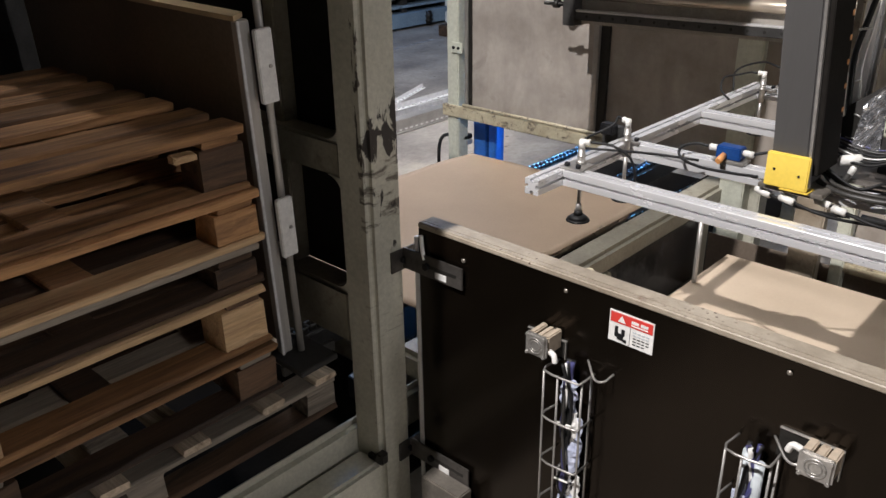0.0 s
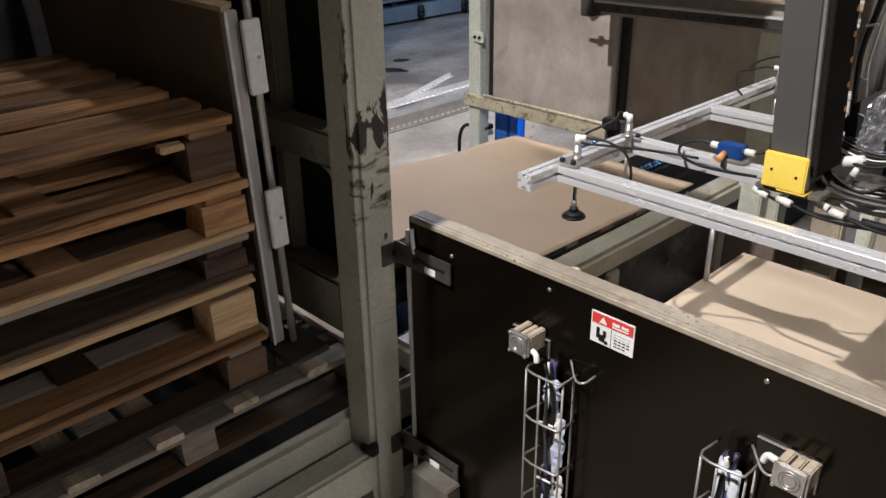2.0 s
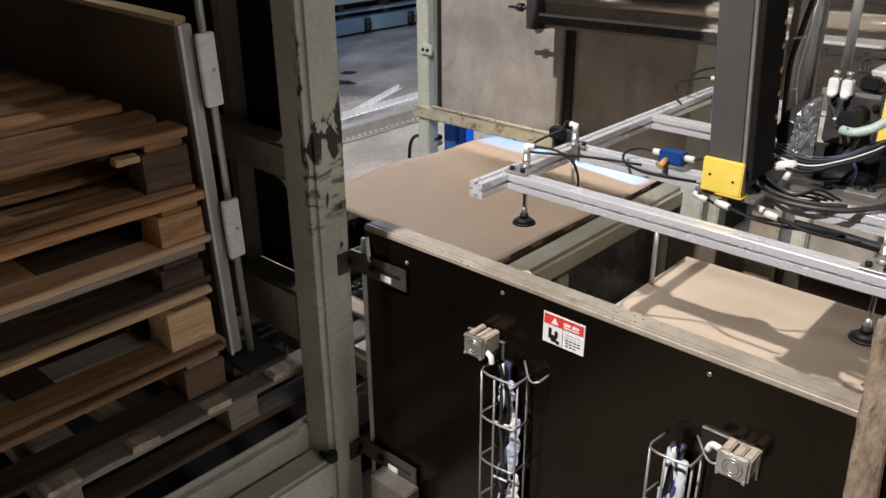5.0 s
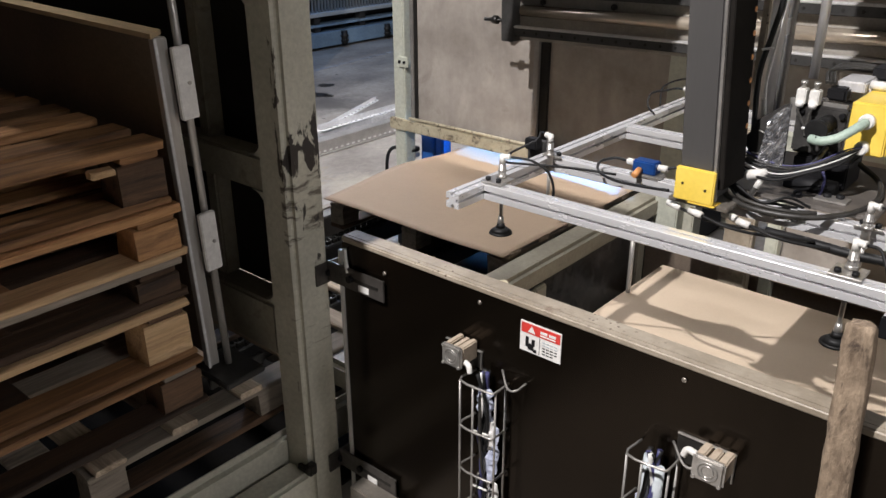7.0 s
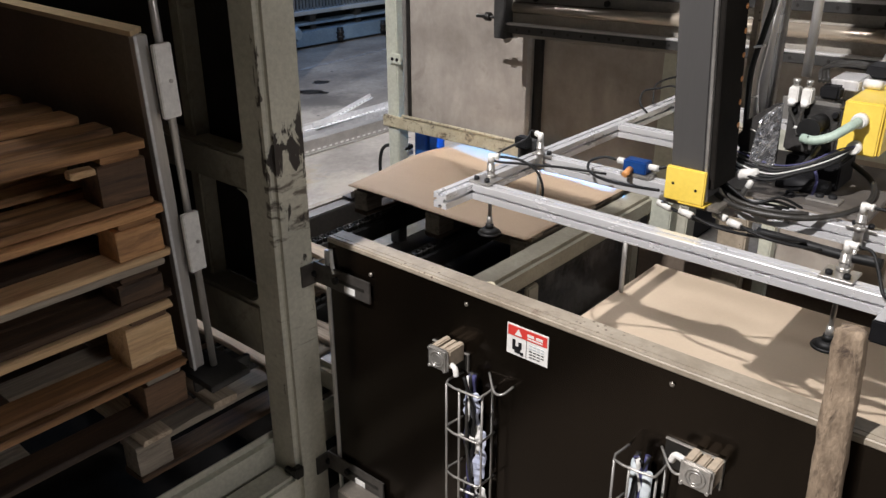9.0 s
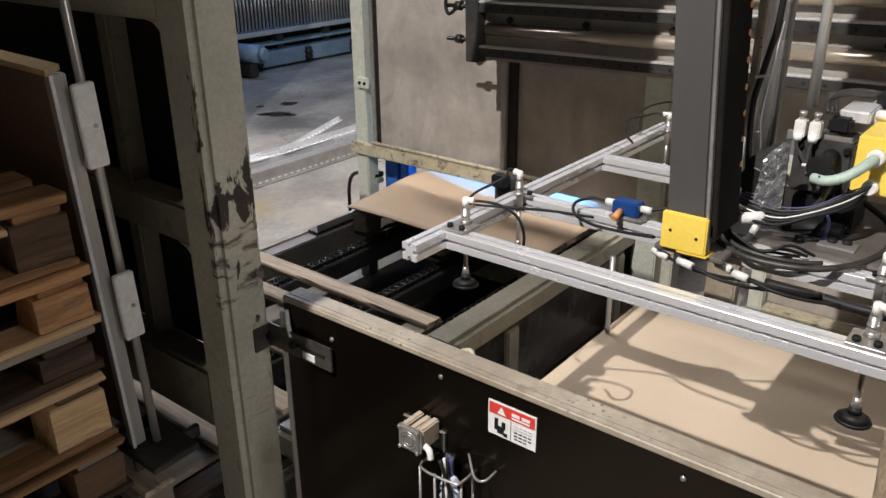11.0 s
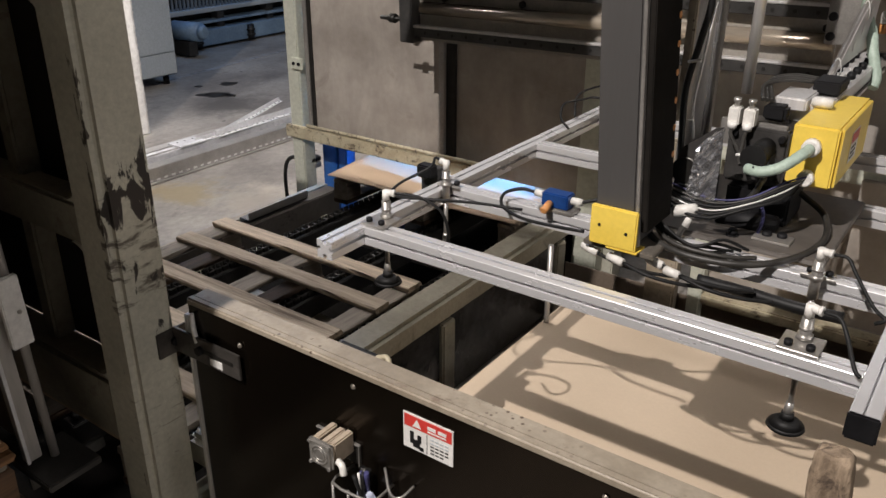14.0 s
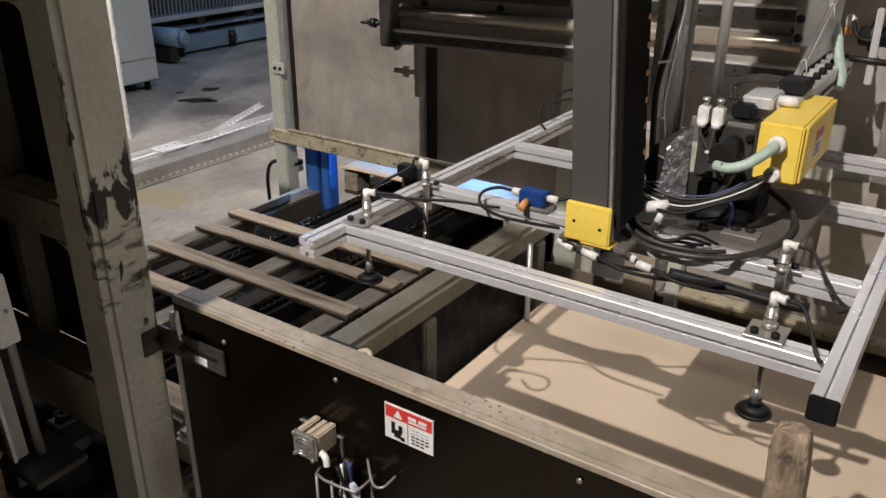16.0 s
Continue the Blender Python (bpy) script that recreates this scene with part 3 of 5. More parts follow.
def stacked_pallet(top, low, shift, mats, label):
    """A block pallet with its deck boards along y."""
    deck, block, base, front = mats
    root = thing("wooden_pallet", (-2.11 + shift[0], 0.53 + shift[1], low), label, "pallet", "stacked pallets")
    x1, y1 = -1.575 + shift[0], 1.13 + shift[1]
    y0 = y1 - 1.42
    n = 7
    for i in range(n):
        xa = x1 - i * 0.1635
        w = random.uniform(0.092, 0.105)
        e = random.uniform(-0.008, 0.006)
        board(root, "deck_board", xa - w, xa, y0 + e, y1 + (1.5 * e if i else 0), top - 0.022 + random.uniform(-0.002, 0), top + random.uniform(-0.003, 0.001), deck if i else front)
    for y in (y1 - 0.115, y0 + 0.60, y0 + 0.01):
        board(root, "cross_board", x1 - 1.075, x1 - 0.012, y, y + 0.1, top - 0.042, top - 0.0225, deck)
    for y in (y1 - 0.50, y1 - 0.92):
        board(root, "base_cross_board", x1 - 1.07, x1 - 0.107, y, y + 0.1, low + 0.001, low + 0.019, deck)
    for x in (x1 - 0.105, x1 - 0.58, x1 - 1.07):
        for y in (y1 - 0.132, y0 + 0.60, y0 + 0.005):
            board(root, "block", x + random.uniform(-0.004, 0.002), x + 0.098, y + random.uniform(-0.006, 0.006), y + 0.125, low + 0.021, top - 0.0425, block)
        board(root, "base_board", x - 0.002, x + 0.1, y0, y1 + random.uniform(-0.004, 0.01), low, low + 0.0205, base)
    return root


random.seed(5)
STACK = [
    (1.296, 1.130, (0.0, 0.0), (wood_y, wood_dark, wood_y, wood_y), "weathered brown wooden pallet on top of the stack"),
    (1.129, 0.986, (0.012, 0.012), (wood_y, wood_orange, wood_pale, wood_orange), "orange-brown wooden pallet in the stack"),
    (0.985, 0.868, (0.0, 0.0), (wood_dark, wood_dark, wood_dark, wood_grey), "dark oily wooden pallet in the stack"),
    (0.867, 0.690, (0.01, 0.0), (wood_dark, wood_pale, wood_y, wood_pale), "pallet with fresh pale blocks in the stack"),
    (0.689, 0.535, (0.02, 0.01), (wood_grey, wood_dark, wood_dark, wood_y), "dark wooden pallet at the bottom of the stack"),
]
stacked = [stacked_pallet(*row) for row in STACK]
board(stacked[0], "splinter", -1.625, -1.588, 0.945, 1.0, 1.234, 1.252, wood_pale, "pale broken splinter under the deck")

RUN_X0, RUN_X1 = -2.62, -1.556


def running_pallet(label, group):
    """A pallet that rides the chains: slats along x on runners along y. Its origin is its leading edge."""
    root = thing("slatted_pallet", (0, 0, 0), label, "pallet", group)
    for i, y in enumerate((0, -0.19, -0.43, -0.655, -0.88, -1.10)):
        w = (0.078, 0.075, 0.08, 0.078, 0.08, 0.085)[i]
        board(root, "slat", RUN_X0 + random.uniform(-0.012, 0.012), RUN_X1 + random.uniform(-0.008, 0.004), y - w, y, 0.482, 0.502, wood_x)
    for x in (RUN_X1 - 0.10, -2.14, RUN_X0 + 0.01):
        board(root, "runner", x, x + 0.09, -1.2, -0.002, 0.461, 0.4815, wood_grey)
        for y in (-0.105, -0.665, -1.2):
            board(root, "block", x + 0.002, x + 0.088, y, y + 0.1, 0.384, 0.4605, wood_grey)
        board(root, "base_board", x, x + 0.09, -1.2, 0, 0.363, 0.3835, wood_dark)
    return root


empty_pallet = running_pallet("empty grey slatted wooden pallet riding the conveyor chains", "conveyed pallets")
loaded_pallet = copy_thing(empty_pallet, pose(0, 0, 0))
tagged(loaded_pallet, "slatted wooden pallet carrying a brown cardboard sheet")

# the bowed cardboard sheet on the leading pallet; its origin is its trailing edge
bm = bmesh.new()
NX, NY, SHEET = 28, 36, 1.42
grid = []
for j in range(NY + 1):
    line = []
    for i in range(NX + 1):
        u, v = i / NX, j / NY
        z = 0.506 + 0.010 * math.sin(math.pi * v) * (1 - u) + 0.012 * math.exp(-((v - 0.82) / 0.13) ** 2) * (1 - u) ** 2 + 0.026 * math.exp(-((v - 0.36) / 0.2) ** 2) * (1 - u) ** 2.5 + 0.004 * math.sin(7 * u + 5 * v)
        line.append(bm.verts.new((RUN_X0 - 0.005 + u * 1.07, v * SHEET, z)))
    grid.append(line)
for j in range(NY):
    for i in range(NX):
        f = bm.faces.new((grid[j][i], grid[j][i + 1], grid[j + 1][i + 1], grid[j + 1][i]))
        f.smooth = True
extra = bmesh.ops.extrude_face_region(bm, geom=bm.faces[:])
bmesh.ops.translate(bm, vec=(0, 0, -0.004), verts=[g for g in extra["geom"] if isinstance(g, bmesh.types.BMVert)])
bmesh.ops.recalc_face_normals(bm, faces=bm.faces)
sheet = solid("cardboard_sheet", bm, cardboard, "bowed brown cardboard sheet lying on a pallet", "cardboard sheet", at=(0, 0, 0))

# ---- pallet conveyor ----
conv = thing("pallet_conveyor", (-2.1, 3.0, 0), "olive steel chain conveyor with oily black chains", "conveyor")
part("side_beam", one(-1.535, -1.412, 1.55, 5.2, 0.40, 0.50, bev=0.018, seg=4), oily_shaded_olive, conv, "worn olive side beam")
part("side_plate", one(-1.43, -1.424, 1.55, 3.5, 0.08, 0.40, bev=0), dark_gloss, conv)
for y in (1.62, 2.55, 3.4, 4.6):
    part("leg", one(-1.48, -1.405, y, y + 0.075, 0, 0.40, bev=0.006), oily_shaded_olive, conv)
part("side_beam", one(-2.83, -2.72, 1.55, 3.46, 0.20, 0.36, bev=0.006), dark_backing, conv, "dark oily side beam")
# pale paint on the flange gives the light along the beam's top
part("beam_flange", one(-2.842, -2.80, 1.55, 3.46, 0.3605, 0.368, bev=0.002), worn_top, conv, "top flange of the beam, paler for its lit edge")
for y in (1.62, 2.6, 3.4):
    part("leg", one(-2.80, -2.73, y - 0.2, y - 0.13, 0, 0.20, bev=0.006), grey_steel, conv)
for x in (-2.50, -2.05, -1.68):
    rail = part("chain_rail", one(x - 0.035, x + 0.035, 1.5, 5.0, 0.25, 0.335, bev=0.004), grey_steel, conv)
    b = bmesh.new()
    for k in range(92):
        y = 1.52 + k * 0.038
        bx(b, x - 0.024, x - 0.014, y, y + 0.033, 0.337, 0.3615, bev=0.004, seg=1)
        bx(b, x + 0.014, x + 0.024, y, y + 0.033, 0.337, 0.3615, bev=0.004, seg=1)
        cyl(b, (x - 0.016, y + 0.005, 0.349), (x + 0.016, y + 0.005, 0.349), 0.008, seg=8)
    part("chain", b, chain_black, rail, "oily black roller chain")
for y in (1.75, 2.5, 3.3):
    part("cross_beam", one(-2.76, -1.48, y, y + 0.06, 0.16, 0.25, bev=0.004), oily_shaded_olive, conv)

part("guard_plate", one(-1.426, -1.419, 3.662, 5.1, 0.502, 1.15, bev=0), flap_steel, conv)
# added black sheet, painting the deep shade below the chains
part("drip_tray", one(-2.76, -1.485, 1.92, 4.9, 0.004, 0.012, bev=0), matte_black, conv, "black sheet standing in for shade under the conveyor")

# ---- board stack under the gripper ----
lift = thing("lift_table", (-0.2, 2.55, 0), "dark steel lift table under the board stack", "lift table")
part("tabletop", one(-1.18, 0.95, 1.66, 3.27, 0.17, 0.235, bev=0.006), grey_steel, lift)
part("scissor_base", one(-1.0, 0.8, 1.8, 3.1, 0.0, 0.17, bev=0.006), grey_steel, lift)
stack = thing("cardboard_stack", (-0.2, 2.55, 0.236), "short stack of cream cardboard sheets under the gripper", "cardboard")
for k in range(6):
    o = random.uniform(-0.008, 0.008)
    b = bmesh.new()
    bx(b, -1.22 + o, 1.0 + o, 1.6 + o, 3.305 + o, 0.236 + k * 0.0105, 0.246 + k * 0.0105, bev=0.001, seg=1)
    part("sheet", b, cream_board, stack)

# ---- fence ----
fence = thing("safety_fence", (-0.4, 1.48, 0), "dark stainless fence panel with a worn cream top rail", "fence")
panel = part("panel", one(-1.333, 0.9, 1.474, 1.48, 0.10, 0.981, bev=0), dark_steel, fence, "dark satin stainless sheet")
b = one(-1.333, 0.9, 1.4805, 1.531, 0.945, 1.0, bev=0.006, seg=3)
bx(b, -1.333, 0.9, 1.4695, 1.489, 0.982, 0.9995, bev=0.004, seg=3)
part("top_rail", b, worn_top, fence, "chipped cream painted top rail")
part("end_post", one(-1.33, -1.27, 1.482, 1.530, 0.0, 0.944, bev=0.006), olive_paint, fence)
part("end_post", one(0.83, 0.9, 1.482, 1.530, 0.0, 0.944, bev=0.006), olive_paint, fence)
part("edge_trim", one(-1.347, -1.3335, 1.468, 1.482, 0.10, 0.955, bev=0.002), dull_silver, fence, "pale bare edge trim")
for x in (-0.854, -0.335, 0.2):
    part("bolt", rod((x, 1.4738, 0.956), (x, 1.469, 0.956), 0.0058, seg=12, bev=0.002), plate_steel, fence)

# ---- rear panel ----
rear = thing("machine_guard", (-2.2, 3.58, 0), "smeared grey sheet panel on a pale green frame", "machine panel")
part("post", one(-3.135, -3.05, 3.55, 3.64, 0, 2.4, bev=0.006), white_paint, rear, "pale green painted post")
part("post", one(-1.43, -1.31, 3.58, 3.66, 0, 2.4, bev=0.006), white_paint, rear)
part("sheet", one(-2.985, -2.14, 3.572, 3.578, 0.595, 2.4, bev=0), rear_sheet, rear)
part("sheet", one(-2.09, -1.43, 3.60, 3.606, 0.56, 2.4, bev=0), rear_sheet, rear)
part("edge_strip", one(-3.01, -2.985, 3.56, 3.585, 0.63, 2.4, bev=0.002), bare_steel, rear)
# black strip painted in for the dark gap beside the edge strip
part("gap", one(-2.984, -2.958, 3.566, 3.5715, 0.63, 2.4, bev=0.001), chain_black, rear, "dark strip standing in for a gap")
part("edge_strip", one(-2.153, -2.124, 3.556, 3.579, 0.63, 2.4, bev=0.002), bare_steel, rear)
part("gap_channel", one(-2.17, -2.078, 3.5795, 3.5995, 0.56, 2.4, bev=0.002), chain_black, rear)
part("bottom_rail", one(-3.16, -1.9, 3.53, 3.556, 0.55, 0.618, bev=0.005), cream_rail, rear, "chipped cream bottom rail")
part("trim_rod", rod((-3.0, 3.535, 0.632), (-1.9, 3.535, 0.632), 0.009), cream_rail, rear)
for z in (0.572, 0.60):
    part("bolt", rod((-3.136, 3.575, z), (-3.17, 3.575, z), 0.012, seg=10), black_plastic, rear)
plate = part("hinge_plate", one(-3.09, -3.01, 3.535, 3.549, 0.925, 0.985, bev=0.003), white_paint, rear)
for x in (-3.068, -3.032):
    part("bolt", rod((x, 3.536, 0.955), (x, 3.528, 0.955), 0.009, seg=10), black_plastic, plate)

# ---- gripper ----
ZT = 1.083
grip = thing("suction_gripper", (-0.6, 2.4, 0.9), "aluminium profile gripper frame with black suction cups", "gripper")
for x in (-1.131, -0.034):
    b = part("side_bar", bar("y", 1.70, 3.14, x, ZT), alu, grip, "slotted aluminium bar")
    if x > -0.5:
        part("end_cap", one(x - 0.0235, x + 0.0235, 1.692, 1.70, ZT - 0.0235, ZT + 0.0235, bev=0.003), black_plastic, b, "black plastic end cap")
for y in (1.832, 2.165, 2.632, 3.09):
    part("cross_bar", bar("x", -1.108, -0.057, y, ZT), alu, grip, "slotted aluminium bar")

CELL = grip  # all that is bolted to the gripper hangs from this thing


def suction_unit(x, y, top, bar_y, drop, elbow_turn, hose_to, level=1):
    """Clamp plate with two bolts, sprung stem, rubber cup and a white elbow with its black hose."""
    clamp = part("cup_clamp", one(x - 0.034, x + 0.034, bar_y - 0.02, y + 0.018, top, top + 0.006, bev=0.001, seg=1), bare_steel, CELL, "bare steel clamp plate")
    for dx in (-0.018, 0.018):
        part("bolt", cyl(rod((x + dx, bar_y - 0.004, top + 0.006), (x + dx, bar_y - 0.004, top + 0.016), 0.0075, seg=12, bev=0.001), (x + dx, bar_y - 0.004, top + 0.0155), (x + dx, bar_y - 0.004, top + 0.0165), 0.004, seg=6), black_plastic, clamp, "black socket bolt")
    b = rod((x, y, drop + 0.028), (x, y, top - 0.03), 0.0055, seg=12)
    cyl(b, (x, y, top - 0.036), (x, y, top + 0.048), 0.0105, seg=14, bev=0.001)
    cyl(b, (x, y, top + 0.026), (x, y, top + 0.031), 0.012, seg=14)
    cyl(b, (x, y, top + 0.007), (x, y, top + 0.016), 0.015, seg=6)
    cyl(b, (x, y, drop + 0.026), (x, y, drop + 0.052), 0.0095, 0.007, seg=12)
    part("stem", b, bare_steel, clamp)
    b = rod((x, y, drop), (x, y, drop + 0.006), 0.034, 0.031, seg=24)
    cyl(b, (x, y, drop + 0.006), (x, y, drop + 0.017), 0.031, 0.017, seg=24)
    cyl(b, (x, y, drop + 0.017), (x, y, drop + 0.03), 0.013, 0.011, seg=20)
    part("suction_cup", b, black_rubber, clamp, "black rubber suction cup")
    a = radians(elbow_turn)
    d = Vector((math.cos(a), math.sin(a), 0))
    z = top + 0.068
    b = rod((x, y, top + 0.048), (x, y, z + 0.007), 0.0085, seg=12, bev=0.002)
    cyl(b, Vector((x, y, z)) - d * 0.005, Vector((x, y, z)) + d * 0.022, 0.0078, seg=12, bev=0.002)
    cyl(b, Vector((x, y, z)) + d * 0.016, Vector((x, y, z)) + d * 0.0225, 0.009, seg=12, bev=0.001)
    part("elbow_fitting", b, white_plastic, clamp, "white push-in elbow")
    if hose_to:
        part("air_hose", hose([Vector((x, y, z)) + d * 0.024, Vector((x, y, z)) + d * 0.05] + [Vector(q) for q in hose_to], 0.0037), black_rubber, clamp, "thin black air hose")
    return clamp


T0 = 1.1065
suction_unit(-1.092, 1.871, T0, 1.835, 0.945, 20, [(-1.01, 1.90, 1.170), (-0.97, 1.915, 1.145), (-0.955, 1.925, 1.10), (-0.962, 1.93, 1.055), (-0.99, 1.94, 1.03), (-1.03, 1.97, 1.03)])
suction_unit(-1.103, 2.128, T0, 2.155, 0.93, 160, [(-1.15, 2.12, 1.155), (-1.20, 2.06, 1.12), (-1.17, 1.99, 1.115), (-1.08, 2.0, 1.122), (-0.97, 2.06, 1.118), (-0.86, 2.1, 1.113)])
suction_unit(-0.162, 1.866, T0, 1.835, 0.93, -15, [(-0.095, 1.835, 1.155), (-0.072, 1.81, 1.115), (-0.06, 1.80, 1.108)])
suction_unit(-0.20, 2.12, T0, 2.155, 0.95, -8, [(-0.13, 2.095, 1.155), (-0.085, 2.05, 1.118), (-0.06, 2.03, 1.108), (-0.075, 2.03, 1.095)])
suction_unit(-1.062, 2.99, T0, 3.05, 0.95, 200, [(-1.13, 2.94, 1.17), (-1.17, 2.90, 1.16), (-1.15, 2.84, 1.13), (-1.10, 2.80, 1.11)])
suction_unit(-1.02, 3.12, T0, 3.095, 0.95, 170, [(-1.12, 3.10, 1.19), (-1.17, 3.0, 1.17), (-1.14, 2.92, 1.115)])

# sensor bracket on the left bar
br = part("sensor_bracket", one(-1.215, -1.156, 2.17, 2.20, 1.06, 1.135, bev=0.002), grey_steel, CELL, "dark steel sensor bracket")
part("sensor", one(-1.205, -1.16, 2.135, 2.17, 1.115, 1.15, bev=0.004), black_plastic, br)

# blue valve on the second bar
valve = part("air_valve", one(-0.835, -0.765, 2.145, 2.185, 1.116, 1.152, bev=0.003), blue_anodised, CELL, "blue anodised air valve")
for x0, x1, m in ((-0.862, -0.835, white_plastic), (-0.765, -0.735, white_plastic)):
    part("fitting", rod((x0, 2.165, 1.138), (x1, 2.165, 1.138), 0.009, seg=12, bev=0.002), m, valve)
part("brass_silencer", rod((-0.81, 2.145, 1.128), (-0.81, 2.11, 1.118), 0.0095, seg=10, bev=0.002), orange_dot, valve, "copper-coloured silencer")
part("valve_base", one(-0.84, -0.75, 2.14, 2.19, 1.1055, 1.1155, bev=0.002), bare_steel, valve)
part("air_hose", hose([(-0.86, 2.165, 1.138), (-0.90, 2.16, 1.14), (-0.93, 2.13, 1.13), (-0.91, 2.09, 1.115), (-0.84, 2.06, 1.11), (-0.75, 2.05, 1.115), (-0.67, 2.04, 1.125)], 0.0042), black_rubber, valve)
part("air_hose", hose([(-0.74, 2.165, 1.138), (-0.70, 2.18, 1.15), (-0.66, 2.2, 1.16)], 0.0042), black_rubber, valve)

# mounting plate, column and cable chain
mount = part("mounting_plate", one(-0.66, -0.20, 2.19, 2.62, 1.107, 1.121, bev=0.002), dark_backing, CELL, "dark oiled mounting plate")
part("column_foot", one(-0.66, -0.50, 2.02, 2.189, 1.107, 1.119, bev=0.002), plate_steel, mount)
for x, y in ((-0.40, 2.225), (-0.40, 2.285), (-0.335, 2.255), (-0.305, 2.262), (-0.60, 2.24)):
    part("bolt", cyl(rod((x, y, 1.121), (x, y, 1.136), 0.0105, seg=14, bev=0.002), (x, y, 1.121), (x, y, 1.1235), 0.0145, seg=14), black_plastic, mount)
part("small_plate", one(-0.36, -0.28, 2.225, 2.275, 1.1215, 1.127, bev=0.001), bare_steel, mount)
def leaning(b, slope=-0.068, foot=1.2):
    """The column stands a few degrees out of plumb."""
    for v in b.verts:
        v.co.x += slope * (v.co.z - foot)
    return b


col = part("column", leaning(one(-0.634, -0.5455, 2.016, 2.12, 1.13, 2.7, bev=0.004)), column_grey, CELL, "grey anodised lifting column")
part("corner_strip", leaning(one(-0.5455, -0.5385, 2.016, 2.030, 1.13, 2.7, bev=0.001)), bare_steel, col)
yp = part("end_plate", one(-0.640, -0.535, 2.003, 2.0155, 1.122, 1.21, bev=0.003), yellow_paint, CELL, "yellow painted end plate")
part("lip", one(-0.60, -0.53, 2.003, 2.05, 1.118, 1.1225, bev=0.001), yellow_paint, yp)
for x, z in ((-0.618, 1.168), (-0.557, 1.16)):
    part("screw", rod((x, 2.0035, z), (x, 2.0010, z), 0.0036, seg=6), chain_black, yp)
chain = part("cable_chain", leaning(one(-0.5443, -0.5255, 2.0305, 2.166, 1.16, 2.7, bev=0.002)), matte_black, CELL, "black plastic cable chain with orange dots")
for k in range(16):
    z = 1.30 + k * 0.0575
    x = -0.5255 - 0.068 * (z - 1.2)
    part("dot", rod((x - 0.001, 2.156, z), (x + 0.001, 2.156, z), 0.0072, seg=12), orange_dot, chain, "" if k else "small orange plug")

# lift cylinder, guide rods and loose hoses behind the column
part("lift_tube", rod((-0.588, 2.42, 1.20), (-0.588, 2.42, 2.34), 0.0255, seg=28), dull_silver, CELL, "dull steel lifting tube")
part("guide_rail", one(-0.578, -0.561, 2.435, 2.47, 1.22, 2.34, bev=0.004), alu, CELL)
part("guide_rail", one(-0.560, -0.553, 2.45, 2.475, 1.22, 2.34, bev=0.002), bare_steel, CELL)
part("guide_rod", rod((-0.480, 2.46, 1.38), (-0.480, 2.46, 2.34), 0.0125, seg=20), dull_silver, CELL, "bright steel guide rod")
part("pale_strip", one(-0.588, -0.568, 2.30, 2.315, 1.36, 2.3, bev=0.003), worn_top, CELL, "beige cable cover strip")
part("loose_hose", hose([(-0.535, 2.22, 1.27), (-0.55, 2.25, 1.32), (-0.56, 2.27, 1.42), (-0.545, 2.28, 1.52), (-0.53, 2.28, 1.64), (-0.53, 2.28, 2.0)], 0.0075), black_rubber, CELL)
part("thin_cable", hose([(-0.535, 2.29, 1.30), (-0.545, 2.29, 1.38), (-0.537, 2.29, 1.47), (-0.525, 2.29, 1.6)], 0.003, seg=6), label_white, CELL)
for z in (1.345, 1.475):
    part("cable_tie", rod((-0.560, 2.262, z), (-0.530, 2.258, z + 0.008), 0.003, seg=6), white_plastic, CELL)
built = set(bpy.data.objects)

# drive block beside the column
body = part("drive_block", one(-0.45, -0.318, 2.35, 2.47, 1.22, 1.352, bev=0.006), dark_gloss, CELL, "dark glossy drive block")
for x, z in ((-0.435, 1.335), (-0.332, 1.335), (-0.332, 1.235)):
    part("bolt", rod((x, 2.351, z), (x, 2.34, z), 0.008, seg=10, bev=0.001), black_plastic, body)
part("grommet", cyl(rod((-0.364, 2.25, 1.312), (-0.364, 2.352, 1.312), 0.026, 0.022, seg=20), (-0.364, 2.248, 1.312), (-0.364, 2.262, 1.312), 0.028, seg=20), black_rubber, body, "black rubber grommet")
part("base_block", one(-0.43, -0.29, 2.33, 2.46, 1.142, 1.218, bev=0.004), black_plastic, body)
part("motor", rod((-0.43, 2.30, 1.15), (-0.30, 2.30, 1.15), 0.026, seg=18, bev=0.003), black_plastic, body)
gus = part("gusset_plate", prism(bmesh.new(), [(-0.518, 1.200), (-0.418, 1.222), (-0.424, 1.378), (-0.440, 1.374), (-0.510, 1.318)], "y", 2.214, 2.220), dark_gloss, CELL, "dark glossy gusset plate with a round hole")
part("round_hole", rod((-0.494, 2.2135, 1.268), (-0.494, 2.2125, 1.268), 0.031, seg=24), chain_black, gus)
part("hole_rim", hose([(-0.494 + 0.031 * math.cos(a * math.pi / 10), 2.212, 1.268 + 0.031 * math.sin(a * math.pi / 10)) for a in range(-6, 6)], 0.0016, seg=6, steps=1), bare_steel, gus)
rnd = random.Random(12)
film = bmesh.new()
rows_ = []
for j in range(17):
    line = []
    for i in range(9):
        u, v = i / 8, j / 16
        line.append(film.verts.new((-0.484 + 0.066 * u + 0.012 * v * (1 - u), 2.205 + rnd.uniform(-0.005, 0.004), 1.205 + (0.125 + 0.045 * u) * v + 0.012 * u + rnd.uniform(-0.004, 0.004))))
    rows_.append(line)
for j in range(16):
    for i in range(8):
        film.faces.new((rows_[j][i], rows_[j][i + 1], rows_[j + 1][i + 1], rows_[j + 1][i]))
extra = bmesh.ops.extrude_face_region(film, geom=film.faces[:])
